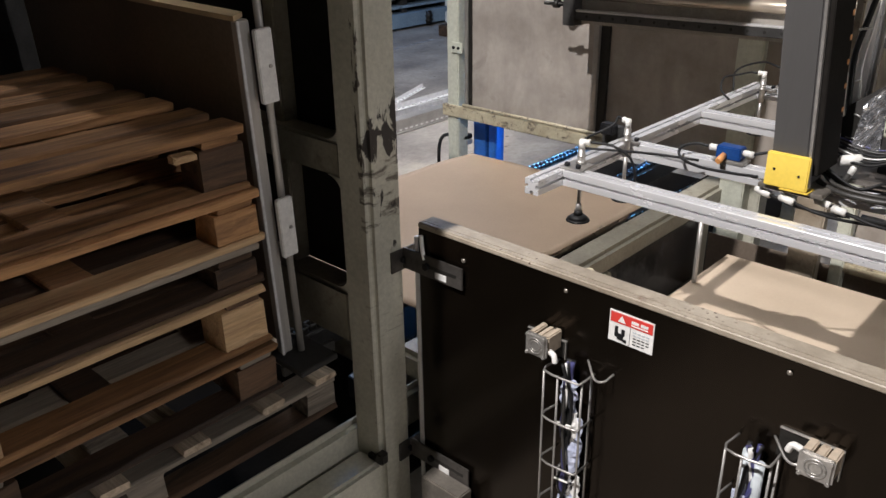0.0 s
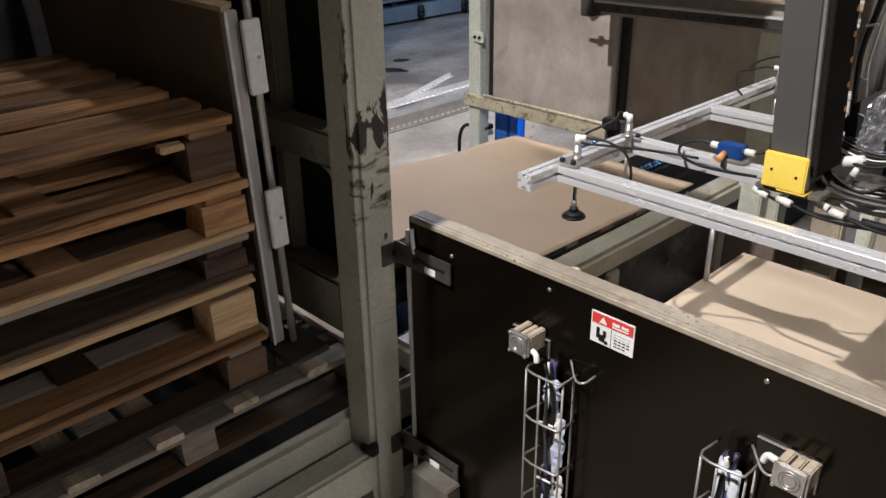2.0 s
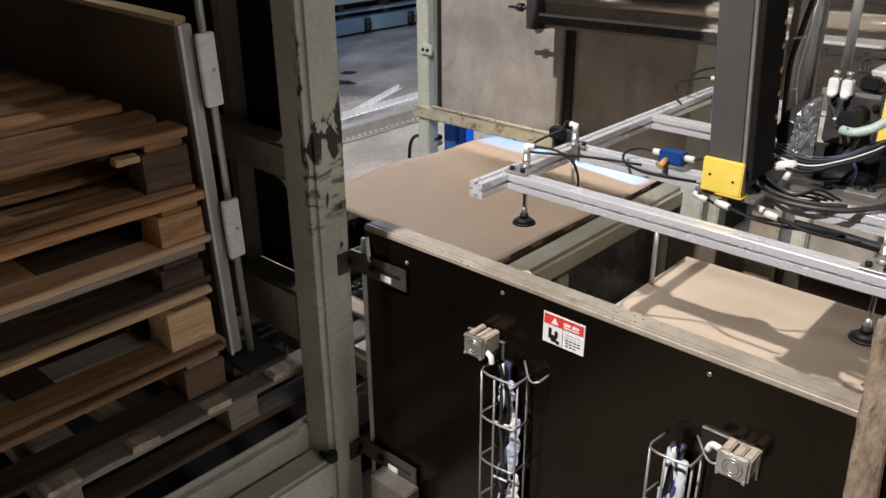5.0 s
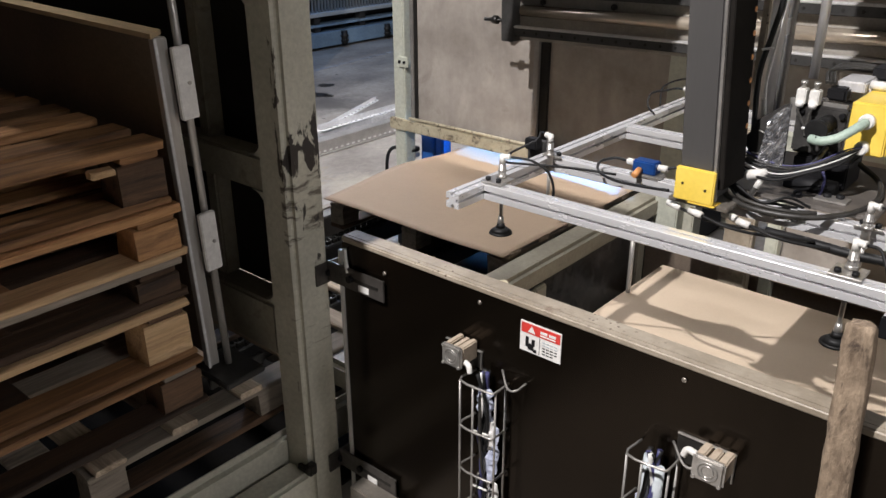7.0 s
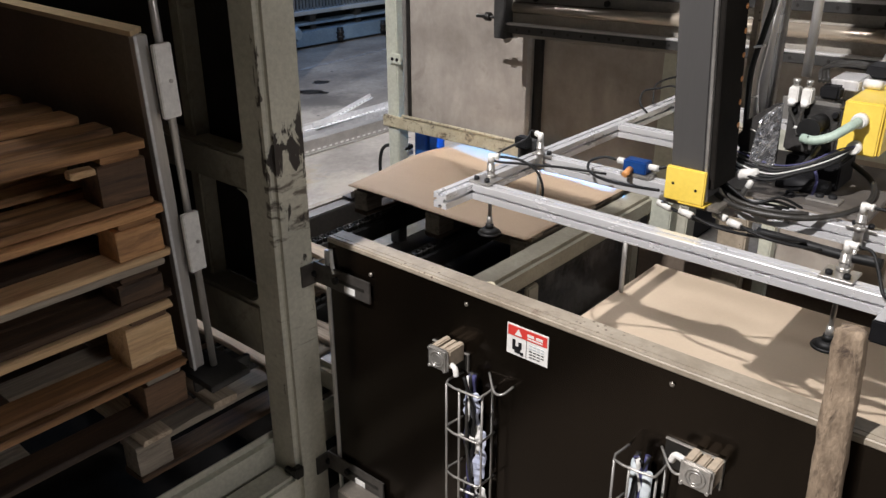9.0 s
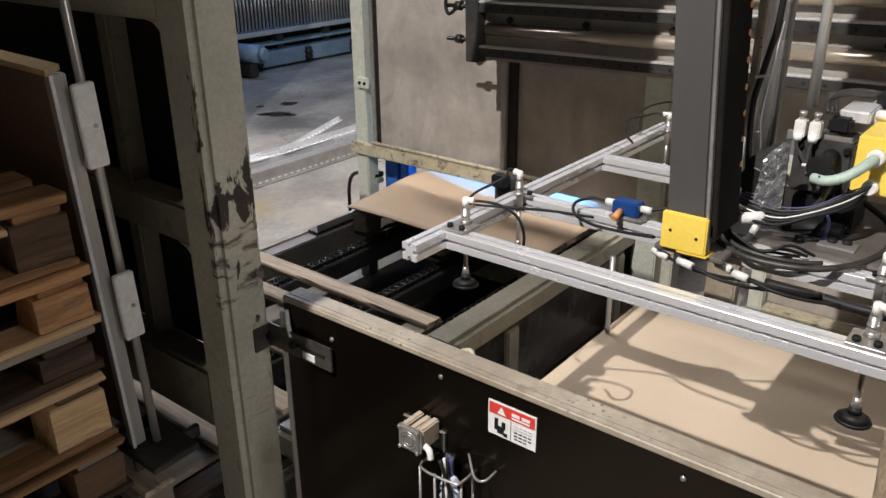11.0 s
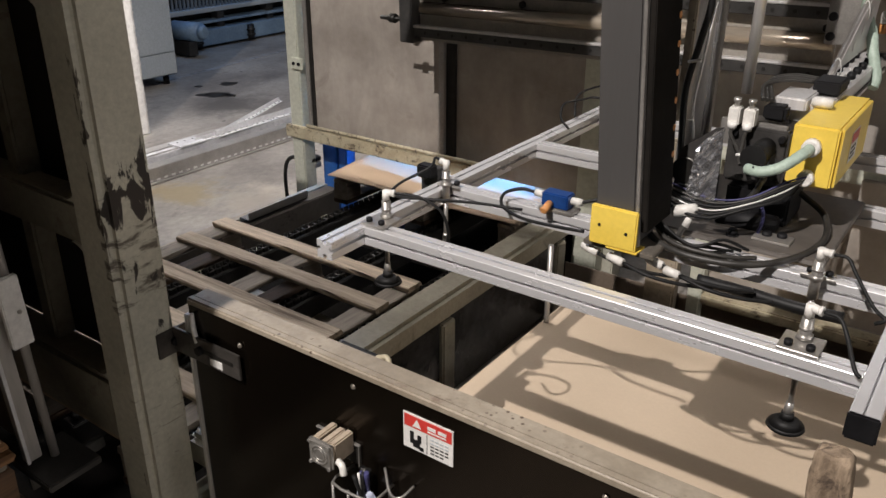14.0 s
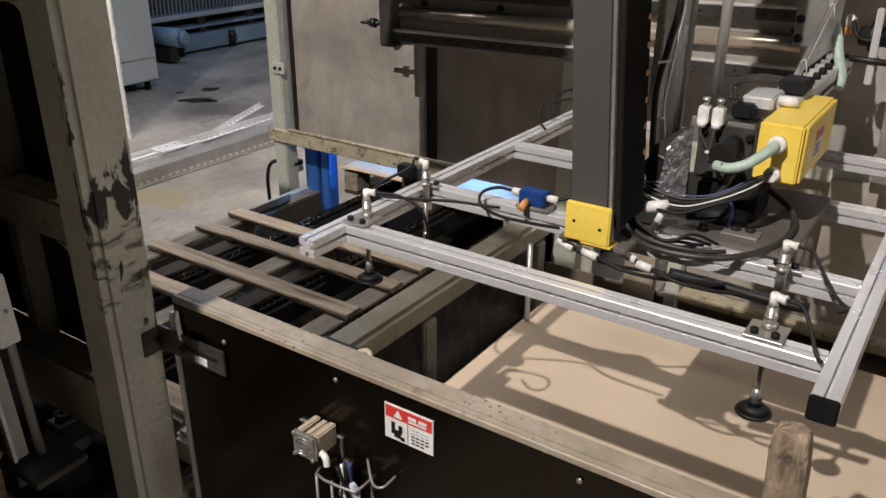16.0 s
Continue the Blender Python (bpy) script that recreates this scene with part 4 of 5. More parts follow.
bmesh.ops.translate(film, vec=(0, 0.002, 0), verts=[g for g in extra["geom"] if isinstance(g, bmesh.types.BMVert)])
bmesh.ops.recalc_face_normals(film, faces=film.faces)
part("film_wrap", film, clear_film, gus, "crumpled silver film wrap")
for x in (-0.441, -0.408):
    reg = part("flow_regulator", one(x - 0.0125, x + 0.0125, 2.335, 2.365, 1.352, 1.394, bev=0.003), white_plastic, CELL, "white flow regulator")
    part("collar", rod((x, 2.336, 1.345), (x, 2.336, 1.362), 0.0105, seg=14, bev=0.002), label_white, reg)
    part("knob", cyl(rod((x, 2.35, 1.394), (x, 2.35, 1.410), 0.006, seg=12), (x, 2.35, 1.404), (x, 2.35, 1.413), 0.009, seg=12), bare_steel, reg)
    part("air_hose", hose([(x, 2.335, 1.346), (x - 0.1 * (x + 0.4), 2.32, 1.335), (-0.404 + 0.25 * (x + 0.42), 2.29, 1.315), (-0.399, 2.275, 1.305), (-0.39, 2.26, 1.29)], 0.0046), hose_grey, reg)
part("cable_tie", rod((-0.406, 2.274, 1.307), (-0.388, 2.272, 1.309), 0.004, seg=8), label_white, CELL)
part("bracket", one(-0.475, -0.33, 2.366, 2.376, 1.30, 1.36, bev=0.001), bare_steel, CELL)
vb = part("valve_block", one(-0.385, -0.315, 2.44, 2.56, 1.378, 1.408, bev=0.004), dull_silver, CELL, "small pneumatic valve block")
part("coil", one(-0.395, -0.345, 2.395, 2.438, 1.36, 1.395, bev=0.006), black_plastic, vb)
part("fitting", rod((-0.31, 2.47, 1.40), (-0.265, 2.47, 1.40), 0.012, seg=12, bev=0.003), white_plastic, vb)
part("cover", one(-0.33, -0.27, 2.55, 2.64, 1.40, 1.43, bev=0.003), black_plastic, vb)
for k in range(3):
    part("air_hose", hose([(-0.40 + 0.01 * k, 2.40, 1.405), (-0.415, 2.46 + 0.03 * k, 1.425), (-0.38, 2.52 + 0.03 * k, 1.43), (-0.33, 2.56 + 0.02 * k, 1.425)], 0.005), hose_grey, vb)

# arm with its row of bolts running back to the rollers
arm = part("arm", one(-0.352, -0.272, 2.47, 3.24, 1.335, 1.395, bev=0.003), dull_silver, CELL, "grey steel arm with a row of socket bolts")
part("arm_slot", one(-0.2715, -0.268, 2.47, 3.2, 1.352, 1.362, bev=0.001), chain_black, arm)
for k in range(7):
    y = 2.64 + k * 0.075
    part("bolt", rod((-0.29, y, 1.395), (-0.29, y, 1.412), 0.0105, seg=12, bev=0.002), black_plastic, arm)
    part("bolt", rod((-0.335, y, 1.395), (-0.335, y, 1.412), 0.0105, seg=12, bev=0.002), black_plastic, arm)
b = bmesh.new()
prism(b, [(2.62, 1.40), (2.66, 1.40), (2.70, 1.43), (3.1, 1.43), (3.16, 1.62), (3.12, 1.62)], "x", -0.314, -0.310)
strut = part("strut_plate", b, dull_silver, CELL, "slanted steel plate with round holes")
# white discs paint the light that shows through the holes
for y, z in ((2.86, 1.465), (2.95, 1.495), (3.04, 1.53)):
    part("light_hole", rod((-0.3095, y, z), (-0.3085, y, z), 0.014, seg=16), label_white, strut)
part("edge_rod", hose([(-0.318, 2.62, 1.405), (-0.318, 2.85, 1.50), (-0.318, 3.12, 1.625)], 0.007, steps=2), bare_steel, strut)
for y, z in ((2.72, 1.447), (2.97, 1.557)):
    part("cable_tie", hose([(-0.326, y, z - 0.01), (-0.314, y - 0.008, z + 0.010), (-0.306, y, z - 0.015), (-0.308, y + 0.01, z - 0.04)], 0.0017, seg=6), label_white, strut)
part("conduit", hose([(-0.33, 3.14, 1.70), (-0.335, 3.12, 1.58), (-0.335, 3.10, 1.53), (-0.30, 3.05, 1.47), (-0.285, 3.02, 1.43), (-0.262, 3.0, 1.37), (-0.262, 2.98, 1.34)], 0.0145, seg=12, ribs=0.06), green_conduit, CELL, "pale green ribbed conduit")

# yellow junction box with its glands and conduit
box = part("junction_box", one(-0.306, -0.214, 2.31, 2.645, 1.254, 1.386, bev=0.004), yellow_paint, CELL, "yellow painted junction box")
part("box_lid", one(-0.2138, -0.208, 2.322, 2.64, 1.256, 1.384, bev=0.002), yellow_paint, box)
lab = part("label", one(-0.2078, -0.2068, 2.43, 2.51, 1.283, 1.353, bev=0), label_white, box, "small red and white sticker")
part("red_bar", one(-0.2067, -0.206, 2.433, 2.507, 1.328, 1.350, bev=0), label_red, lab)
for k in range(3):
    part("text_bar", one(-0.2067, -0.206, 2.44, 2.49, 1.291 + k * 0.011, 1.296 + k * 0.011, bev=0), chain_black, lab)
part("gland", rod((-0.262, 2.312, 1.343), (-0.262, 2.285, 1.343), 0.019, seg=16, bev=0.003), white_plastic, box, "white cable gland")
for k in range(7):
    q, c = Vector((-0.272 - 0.013 * k, 2.252 - 0.006 * k, 1.3325 - 0.0055 * k)), Vector((0.0, -0.0085, 0.0078))
    part("print_mark", rod(q + c * 0.98, q + c * 1.04, 0.0022, seg=6), black_plastic, box)
part("gland", rod((-0.262, 2.312, 1.275), (-0.262, 2.285, 1.275), 0.017, seg=16, bev=0.003), white_plastic, box, "grey cable gland")
part("conduit", hose([(-0.262, 2.288, 1.343), (-0.274, 2.25, 1.333), (-0.30, 2.225, 1.312), (-0.335, 2.215, 1.298), (-0.368, 2.225, 1.296)], 0.0115, seg=12, ribs=0.05), green_conduit, box, "pale green ribbed conduit")
for k, m in enumerate((black_rubber, black_rubber, label_white, black_rubber, hose_grey, cable_violet)):
    o = 0.006 * (k - 2.5)
    part("cable", hose([(-0.262 + 0.4 * o, 2.288, 1.275 + 0.5 * o), (-0.29, 2.24 + o, 1.258 + o), (-0.35, 2.20 + o, 1.228 + 0.6 * o), (-0.42, 2.185 + 1.4 * o, 1.206 + o), (-0.50, 2.19 + o, 1.215 + 1.3 * o), (-0.53, 2.185, 1.24 + o), (-0.56, 2.20, 1.30 + o)], (0.004, 0.003, 0.0018, 0.003, 0.0025, 0.002)[k], seg=6), m, box)

# hoses round the plate
part("hose_loop", hose([(-0.60, 2.16, 1.20), (-0.56, 2.15, 1.165), (-0.50, 2.10, 1.14), (-0.41, 2.075, 1.135), (-0.30, 2.10, 1.137), (-0.225, 2.19, 1.142), (-0.20, 2.30, 1.15), (-0.225, 2.40, 1.165), (-0.28, 2.43, 1.19), (-0.32, 2.43, 1.21)], 0.0075, seg=10), hose_grey, CELL, "dusty black hose loop")
for k in range(4):
    o = 0.012 * k
    part("hose_loop", hose([(-0.60 + o, 2.17, 1.19 + o), (-0.54, 2.15 - 0.4 * o, 1.16 + o), (-0.46 + o, 2.13 - o, 1.14 + 0.3 * o), (-0.40 + o, 2.12, 1.133 + o), (-0.36 + o, 2.14 + o, 1.135)], 0.0036, seg=8), black_rubber, CELL)
for k, m in enumerate((black_rubber, black_rubber, cable_violet, black_rubber, hose_grey)):
    o = 0.010 * k
    part("cable", hose([(-0.575, 2.205, 1.30 - o), (-0.552 + 0.3 * o, 2.165, 1.215 - 0.5 * o), (-0.515 + 0.4 * o, 2.13 - 0.3 * o, 1.165 - 0.3 * o), (-0.455 + 0.5 * o, 2.10 - 0.2 * o, 1.140 + 0.1 * o), (-0.39 + o, 2.10 + 0.2 * o, 1.134 + 0.1 * o), (-0.34 + o, 2.13 + 0.5 * o, 1.130 + 0.1 * o)], (0.0045, 0.0032, 0.0024, 0.0038, 0.0050)[k], seg=8), m, CELL)
tee = part("hose_tee", rod((-0.495, 2.17, 1.187), (-0.445, 2.185, 1.198), 0.0135, seg=14, bev=0.003), white_plastic, CELL, "white inline hose tee")
cyl_b = rod((-0.455, 2.18, 1.185), (-0.464, 2.17, 1.158), 0.008, seg=12)
part("tee_leg", cyl_b, white_plastic, tee)
part("air_hose", hose([(-0.425, 2.185, 1.192), (-0.38, 2.20, 1.20), (-0.35, 2.24, 1.235), (-0.345, 2.30, 1.26)], 0.0065, seg=10), hose_grey, tee)
for x0, y0, x1, y1 in ((-0.645, 2.045, -0.60, 2.03), (-0.575, 2.025, -0.535, 2.015), (-0.50, 2.06, -0.46, 2.05), (-0.45, 2.03, -0.415, 2.025)):
    fit = part("inline_fitting", rod((x0, y0, 1.112), (x1, y1, 1.108), 0.0095, seg=12, bev=0.002), white_plastic, CELL, "white inline fitting")
    part("air_hose", hose([(x1, y1, 1.108), (x1 + 0.06, y1 - 0.01, 1.100), (x1 + 0.12, y1 + 0.01, 1.09), (x1 + 0.18, y1 + 0.05, 1.08)], 0.0042), black_rubber, fit)
part("hose_sleeve", hose([(-0.40, 2.10, 1.075), (-0.30, 2.115, 1.068), (-0.20, 2.12, 1.062), (-0.11, 2.12, 1.065)], 0.0125, seg=10), black_rubber, CELL)
part("hose_drop", hose([(-0.464, 2.17, 1.16), (-0.470, 2.165, 1.145), (-0.475, 2.16, 1.128)], 0.007), hose_grey, tee)
part("cable", hose([(-0.34, 2.27, 1.215), (-0.325, 2.262, 1.19), (-0.325, 2.258, 1.165), (-0.33, 2.255, 1.142)], 0.004, seg=8), cable_violet, CELL)
# the drive, box and hoses sit a little off the plate's middle
for ob in set(bpy.data.objects) - built:
    ob.data.transform(Matrix.Translation((-0.026, 0, -0.02)))

# unseen gantry over the gripper that carries it, with boxes added to block light
gan = thing("gantry", (-0.2, 2.6, 0), "unseen dark steel gantry over the gripper column, added to block light", "gantry")
part("carriage", one(-1.2, 0.3, 2.35, 3.35, 2.35, 2.75, bev=0.01), grey_steel, gan)
part("drive_box", one(-1.76, -1.21, 1.62, 2.5, 2.35, 2.6, bev=0.01), grey_steel, gan)
part("column_head", one(-0.75, -0.42, 1.95, 2.35, 2.7, 2.95, bev=0.01), grey_steel, gan)
for x in (-1.36, 1.0):
    part("gantry_leg", one(x, x + 0.1, 3.66, 3.76, 0, 2.75, bev=0.006), olive_paint, gan)
part("rear_beam", one(-1.36, 1.1, 3.36, 3.76, 2.5, 2.75, bev=0.01), grey_steel, gan)

# ---- roller beam at the rear ----
beam = thing("roller_beam", (-1.25, 3.3, 1.27), "dark steel roller beam with drilled edge strips", "machine")
for z0, z1 in ((1.272, 1.308), (1.455, 1.492)):
    strip = part("edge_strip", one(-2.03, -0.43, 3.236, 3.25, z0, z1, bev=0.002), grey_steel, beam, "drilled steel strip")
    part("bright_edge", one(-2.03, -0.43, 3.232, 3.262, z1, z1 + 0.010, bev=0.003), dull_silver, strip)
    for k in range(23):
        x = -1.97 + k * 0.0675
        part("hole", rod((x, 3.2365, (z0 + z1) / 2), (x, 3.2345, (z0 + z1) / 2), 0.0065, seg=10), chain_black, strip)
part("web", one(-2.03, -0.43, 3.285, 3.30, 1.25, 1.75, bev=0), beige_alu, beam)
part("roller", rod((-2.0, 3.262, 1.385), (-0.43, 3.262, 1.385), 0.026, seg=24), roller_chrome, beam, "polished steel roller")
part("roller", rod((-2.0, 3.262, 1.565), (-0.43, 3.262, 1.565), 0.026, seg=24), roller_chrome, beam, "polished steel roller")
part("end_bracket", one(-2.095, -2.03, 3.225, 3.33, 1.245, 1.7, bev=0.004), grey_steel, beam)
for z in (1.335, 1.475):
    tip = part("adjusting_bolt", rod((-2.095, 3.25, z), (-2.21, 3.25, z), 0.009, seg=10), chain_black, beam)
    part("nut", rod((-2.13, 3.25, z), (-2.16, 3.25, z), 0.02, seg=6), chain_black, tip)
part("hose", hose([(-2.12, 3.25, 1.50), (-2.19, 3.24, 1.44), (-2.21, 3.24, 1.49), (-2.17, 3.24, 1.56), (-2.1, 3.24, 1.62)], 0.008), black_rubber, beam)
for k in range(5):
    x = -1.9 + 0.36 * k
    part("bolt", rod((x, 3.285, 1.425), (x, 3.272, 1.425), 0.014, seg=6), chain_black, beam)
endp = part("end_plate", one(-0.455, -0.33, 3.225, 3.245, 1.385, 1.8, bev=0.003), bare_steel, beam, "bare steel end plate")
for x, z in ((-0.438, 1.468), (-0.352, 1.470), (-0.352, 1.41), (-0.438, 1.41)):
    part("bolt", rod((x, 3.226, z), (x, 3.213, z), 0.013, seg=12, bev=0.002), black_plastic, endp)
part("bearing", cyl(rod((-0.27, 3.24, 1.43), (-0.18, 3.24, 1.43), 0.03, seg=16, bev=0.004), (-0.24, 3.24, 1.43), (-0.225, 3.24, 1.43), 0.045, seg=16), chain_black, beam)
part("brass_fitting", rod((-0.30, 3.22, 1.43), (-0.30, 3.22, 1.46), 0.012, seg=12, bev=0.002), orange_dot, beam)
part("elbow", hose([(-0.30, 3.215, 1.46), (-0.30, 3.21, 1.485), (-0.285, 3.20, 1.475)], 0.010), label_white, beam)
part("hose", hose([(-0.285, 3.20, 1.472), (-0.27, 3.18, 1.44), (-0.24, 3.18, 1.425), (-0.20, 3.18, 1.44), (-0.18, 3.18, 1.48)], 0.007), black_rubber, beam)
part("rail_end", one(-0.225, -0.205, 3.16, 3.18, 1.30, 1.52, bev=0.003), dull_silver, beam)
part("spindle", rod((-0.32, 3.16, 1.378), (-0.12, 3.16, 1.365), 0.010, seg=12), chain_black, beam)
part("hanger", one(-0.16, -0.10, 3.24, 3.30, 0.95, 1.8, bev=0.004), bare_steel, beam)
part("rear_plate", one(-1.3, 0.6, 3.62, 3.63, 0.62, 2.2, bev=0), rear_sheet, beam)

# the beam hangs slightly out of level
beam.matrix_world = Matrix.Translation((-1.272, 3.3, 1.252)) @ Matrix.Rotation(radians(-1.05), 4, "Y")

# ---- frame below the rear ----
low = thing("press_frame", (-0.5, 3.45, 0), "pale green machine frame with grey panels behind the stack", "machine frame")
part("post", one(-1.01, -0.885, 3.40, 3.46, 0.0, 0.95, bev=0.008), worn_top, low, "beige worn post")
part("post", one(-0.84, -0.785, 3.43, 3.49, 0.0, 0.95, bev=0.006), white_paint, low)
part("sill", one(-0.785, 0.9, 3.43, 3.50, 0.30, 0.345, bev=0.006), cream_rail, low)
part("panel", one(-0.785, 0.9, 3.50, 3.508, 0.345, 0.95, bev=0), rear_sheet, low)
part("head", one(-1.01, 0.9, 3.43, 3.50, 0.90, 0.97, bev=0.006), white_paint, low)
part("bearing_plate", one(-0.31, -0.10, 3.40, 3.425, 0.5, 0.93, bev=0.004), rear_sheet, low)
for x in (-0.26, -0.17):
    part("bolt", rod((x, 3.40, 0.80), (x, 3.385, 0.80), 0.016, seg=12, bev=0.002), bare_steel, low)
part("side_panel", one(1.1, 1.12, 1.6, 3.7, 0, 0.62, bev=0), rear_sheet, low)
part("apron", one(-1.40, 0.9, 3.47, 3.476, 0.0, 0.30, bev=0), flap_steel, low)
part("drop_rod", rod((-1.21, 2.95, 0.1), (-1.21, 2.95, 0.62), 0.010, seg=12), bare_steel, low)

# ---- fence fittings ----
def fence_bracket(z, tab):
    br = part("angle_bracket", one(-1.3895, -1.383, 1.418, 1.516, z - 0.032, z + 0.030, bev=0.001), bracket_steel, fence, "dark oily steel angle bracket")
    part("flange", one(-1.383, tab, 1.459, 1.4655, z - 0.025, z + 0.037, bev=0.001), bracket_steel, br)
    part("slot", one(-1.30, tab - 0.02, 1.4575, 1.4592, z + 0.004, z + 0.013, bev=0), chain_black, br)
    part("bolt", rod((-1.383, 1.46, z), (-1.374, 1.46, z), 0.011, seg=6), black_plastic, br)
    part("bolt", rod((-1.29, 1.459, z + 0.008), (-1.29, 1.449, z + 0.008), 0.011, seg=6), black_plastic, br)
    part("sticker", one(-1.26, -1.22, 1.4572, 1.4588, z - 0.018, z + 0.0, bev=0), label_white, br)


fence_bracket(0.878, -1.166)
fence_bracket(0.240, -1.145)
part("end_knob", rod((-1.17, 1.4738, 0.935), (-1.17, 1.467, 0.935), 0.006, seg=12, bev=0.002), plate_steel, fence)
part("latch_strip", hose([(-1.318, 1.468, 0.965), (-1.312, 1.464, 0.93), (-1.302, 1.462, 0.90)], 0.006), label_white, fence)
part("kick_plate", one(-1.28, -1.13, 1.40, 1.458, 0.05, 0.225, bev=0.004), plate_steel, fence, "grey bent cover plate")

latch = part("rail_latch", one(-0.965, -0.865, 1.5315, 1.568, 0.962, 0.976, bev=0.004), chain_black, fence, "dark latch bar behind the rail")
part("latch_hook", hose([(-0.868, 1.560, 0.970), (-0.845, 1.562, 0.978), (-0.835, 1.555, 0.965), (-0.838, 1.540, 0.955)], 0.006, seg=8), cream_rail, latch)

lb = part("warning_label", one(-0.738, -0.627, 1.4715, 1.4738, 0.872, 0.949, bev=0), label_white, fence, "red and white warning label")
part("red_band", one(-0.735, -0.630, 1.4705, 1.4714, 0.921, 0.946, bev=0), label_red, lb)
b = bmesh.new()
prism(b, [(-0.716, 0.925), (-0.696, 0.925), (-0.706, 0.942)], "y", 1.4696, 1.4704)
part("triangle", b, label_white, lb)
for x0, x1 in ((-0.682, -0.664), (-0.659, -0.641)):
    part("text_bar", one(x0, x1, 1.4697, 1.4704, 0.931, 0.938, bev=0), label_white, lb)
part("text_bar", one(-0.682, -0.641, 1.4697, 1.4704, 0.925, 0.928, bev=0), label_white, lb)
b = one(-0.722, -0.714, 1.4700, 1.4714, 0.886, 0.912, bev=0)
bx(b, -0.715, -0.700, 1.4698, 1.4714, 0.880, 0.896, bev=0)
bx(b, -0.705, -0.697, 1.4697, 1.4714, 0.892, 0.908, bev=0)
bx(b, -0.700, -0.692, 1.4696, 1.4714, 0.877, 0.884, bev=0)
part("pictogram", b, black_plastic, lb)
part("divider", one(-0.6845, -0.6835, 1.4705, 1.4714, 0.874, 0.919, bev=0), chain_black, lb)
for k in range(5):
    for j in range(4 if k else 3):
        x = -0.676 + 0.0105 * j
        part("text_bar", one(x, x + 0.0075, 1.4703, 1.4714, 0.880 + 0.0075 * k, 0.8824 + 0.0075 * k, bev=0), chain_black if k < 3 else cabinet_grey, lb)


for ob in [lb] + list(lb.children):
    ob.data.transform(Matrix.Translation((0.004, 0, 0.004)))


def sensor_box(x0, x1, z0, z1, depth, cut):
    """A square switch head that stands out of a cut in the fence panel."""
    c0, c1, d0, d1 = cut
    hole = part("cut_out", one(c0, c1, 1.4715, 1.4738, d0, d1, bev=0), chain_black, fence, "dark cut-out with bright edges")
    part("edge", one(c0, c1 + 0.003, 1.466, 1.4738, d1, d1 + 0.003, bev=0.001), bare_steel, hole)
    part("edge", one(c1, c1 + 0.003, 1.466, 1.4738, d0, d1, bev=0.001), bare_steel, hole)
    head = part("switch_head", one(x0, x1, depth, depth + 0.012, z0, z1, bev=0.005), bare_steel, fence, "square metal switch head")
    w = (x1 - x0) / 3
    for k in range(3):
        part("white_module", one(x0 + k * w + 0.002, x0 + (k + 1) * w - 0.002, depth + 0.0125, 1.471, z0 + 0.006, z1 - 0.004 - 0.003 * (k % 2), bev=0.003), module_beige, head)
    cx, cz = (x0 + x1) / 2, (z0 + z1) / 2
    ring = bmesh.new()
    tube(ring, [(cx + 0.020 * math.cos(a * math.pi / 8), depth - 0.001, cz + 0.020 * math.sin(a * math.pi / 8)) for a in range(17)], 0.002, seg=6, steps=1)
    tube(ring, [(cx + 0.013 * math.cos(a * math.pi / 8), depth - 0.001, cz + 0.013 * math.sin(a * math.pi / 8)) for a in range(17)], 0.0015, seg=6, steps=1)
    part("ring", ring, bare_steel, head)
    for x in (x0 + 0.007, x1 - 0.007):
        for z in (z0 + 0.006, z1 - 0.006):
            part("screw", rod((x, depth + 0.001, z), (x, depth - 0.003, z), 0.004, seg=8), bare_steel, head)
    return head


h1 = sensor_box(-0.916, -0.855, 0.797, 0.857, 1.402, (-0.957, -0.845, 0.775, 0.822))
part("elbow", hose([(-0.856, 1.42, 0.815), (-0.840, 1.415, 0.812), (-0.835, 1.413, 0.795)], 0.007, seg=10), white_plastic, h1)
h2 = sensor_box(-0.275, -0.208, 0.785, 0.843, 1.412, (-0.332, -0.212, 0.765, 0.832))
part("elbow", hose([(-0.274, 1.43, 0.83), (-0.292, 1.43, 0.832), (-0.300, 1.43, 0.815)], 0.007, seg=10), white_plastic, h2)


def wire_basket(x0, x1, top, low_z, label):
    """Welded wire cable guard on the panel."""
    y0, y1, r = 1.408, 1.472, 0.0028
    root = part("wire_guard", hose([(x0, y1, top), (x0, y0, top), (x1 - 0.012, y0, top), (x1, y0 + 0.012, top), (x1, y1, top)], r, seg=8, steps=3), bare_steel, fence, label)
    for x, y in ((x0, y0), ((x0 + x1) / 2 - 0.01, y0), (x1, y1 - 0.012), (x1, y0 + 0.012)):
        part("wire", rod((x, y, low_z), (x, y, top), r, seg=8), bare_steel, root)
    z = top - 0.13
    while z > low_z:
        part("wire", hose([(x0, y1, z), (x0, y0, z), (x1 - 0.012, y0, z), (x1, y0 + 0.012, z), (x1, y1, z)], r, seg=8, steps=3), bare_steel, root)
        z -= 0.13
    part("hook", hose([(x1 - 0.02, y1, top + 0.03), (x1 + 0.02, y0 + 0.03, top + 0.012), (x1 + 0.045, y0 + 0.03, top + 0.015), (x1 + 0.05, y1, top + 0.02)], r, seg=8), bare_steel, root)
    return root


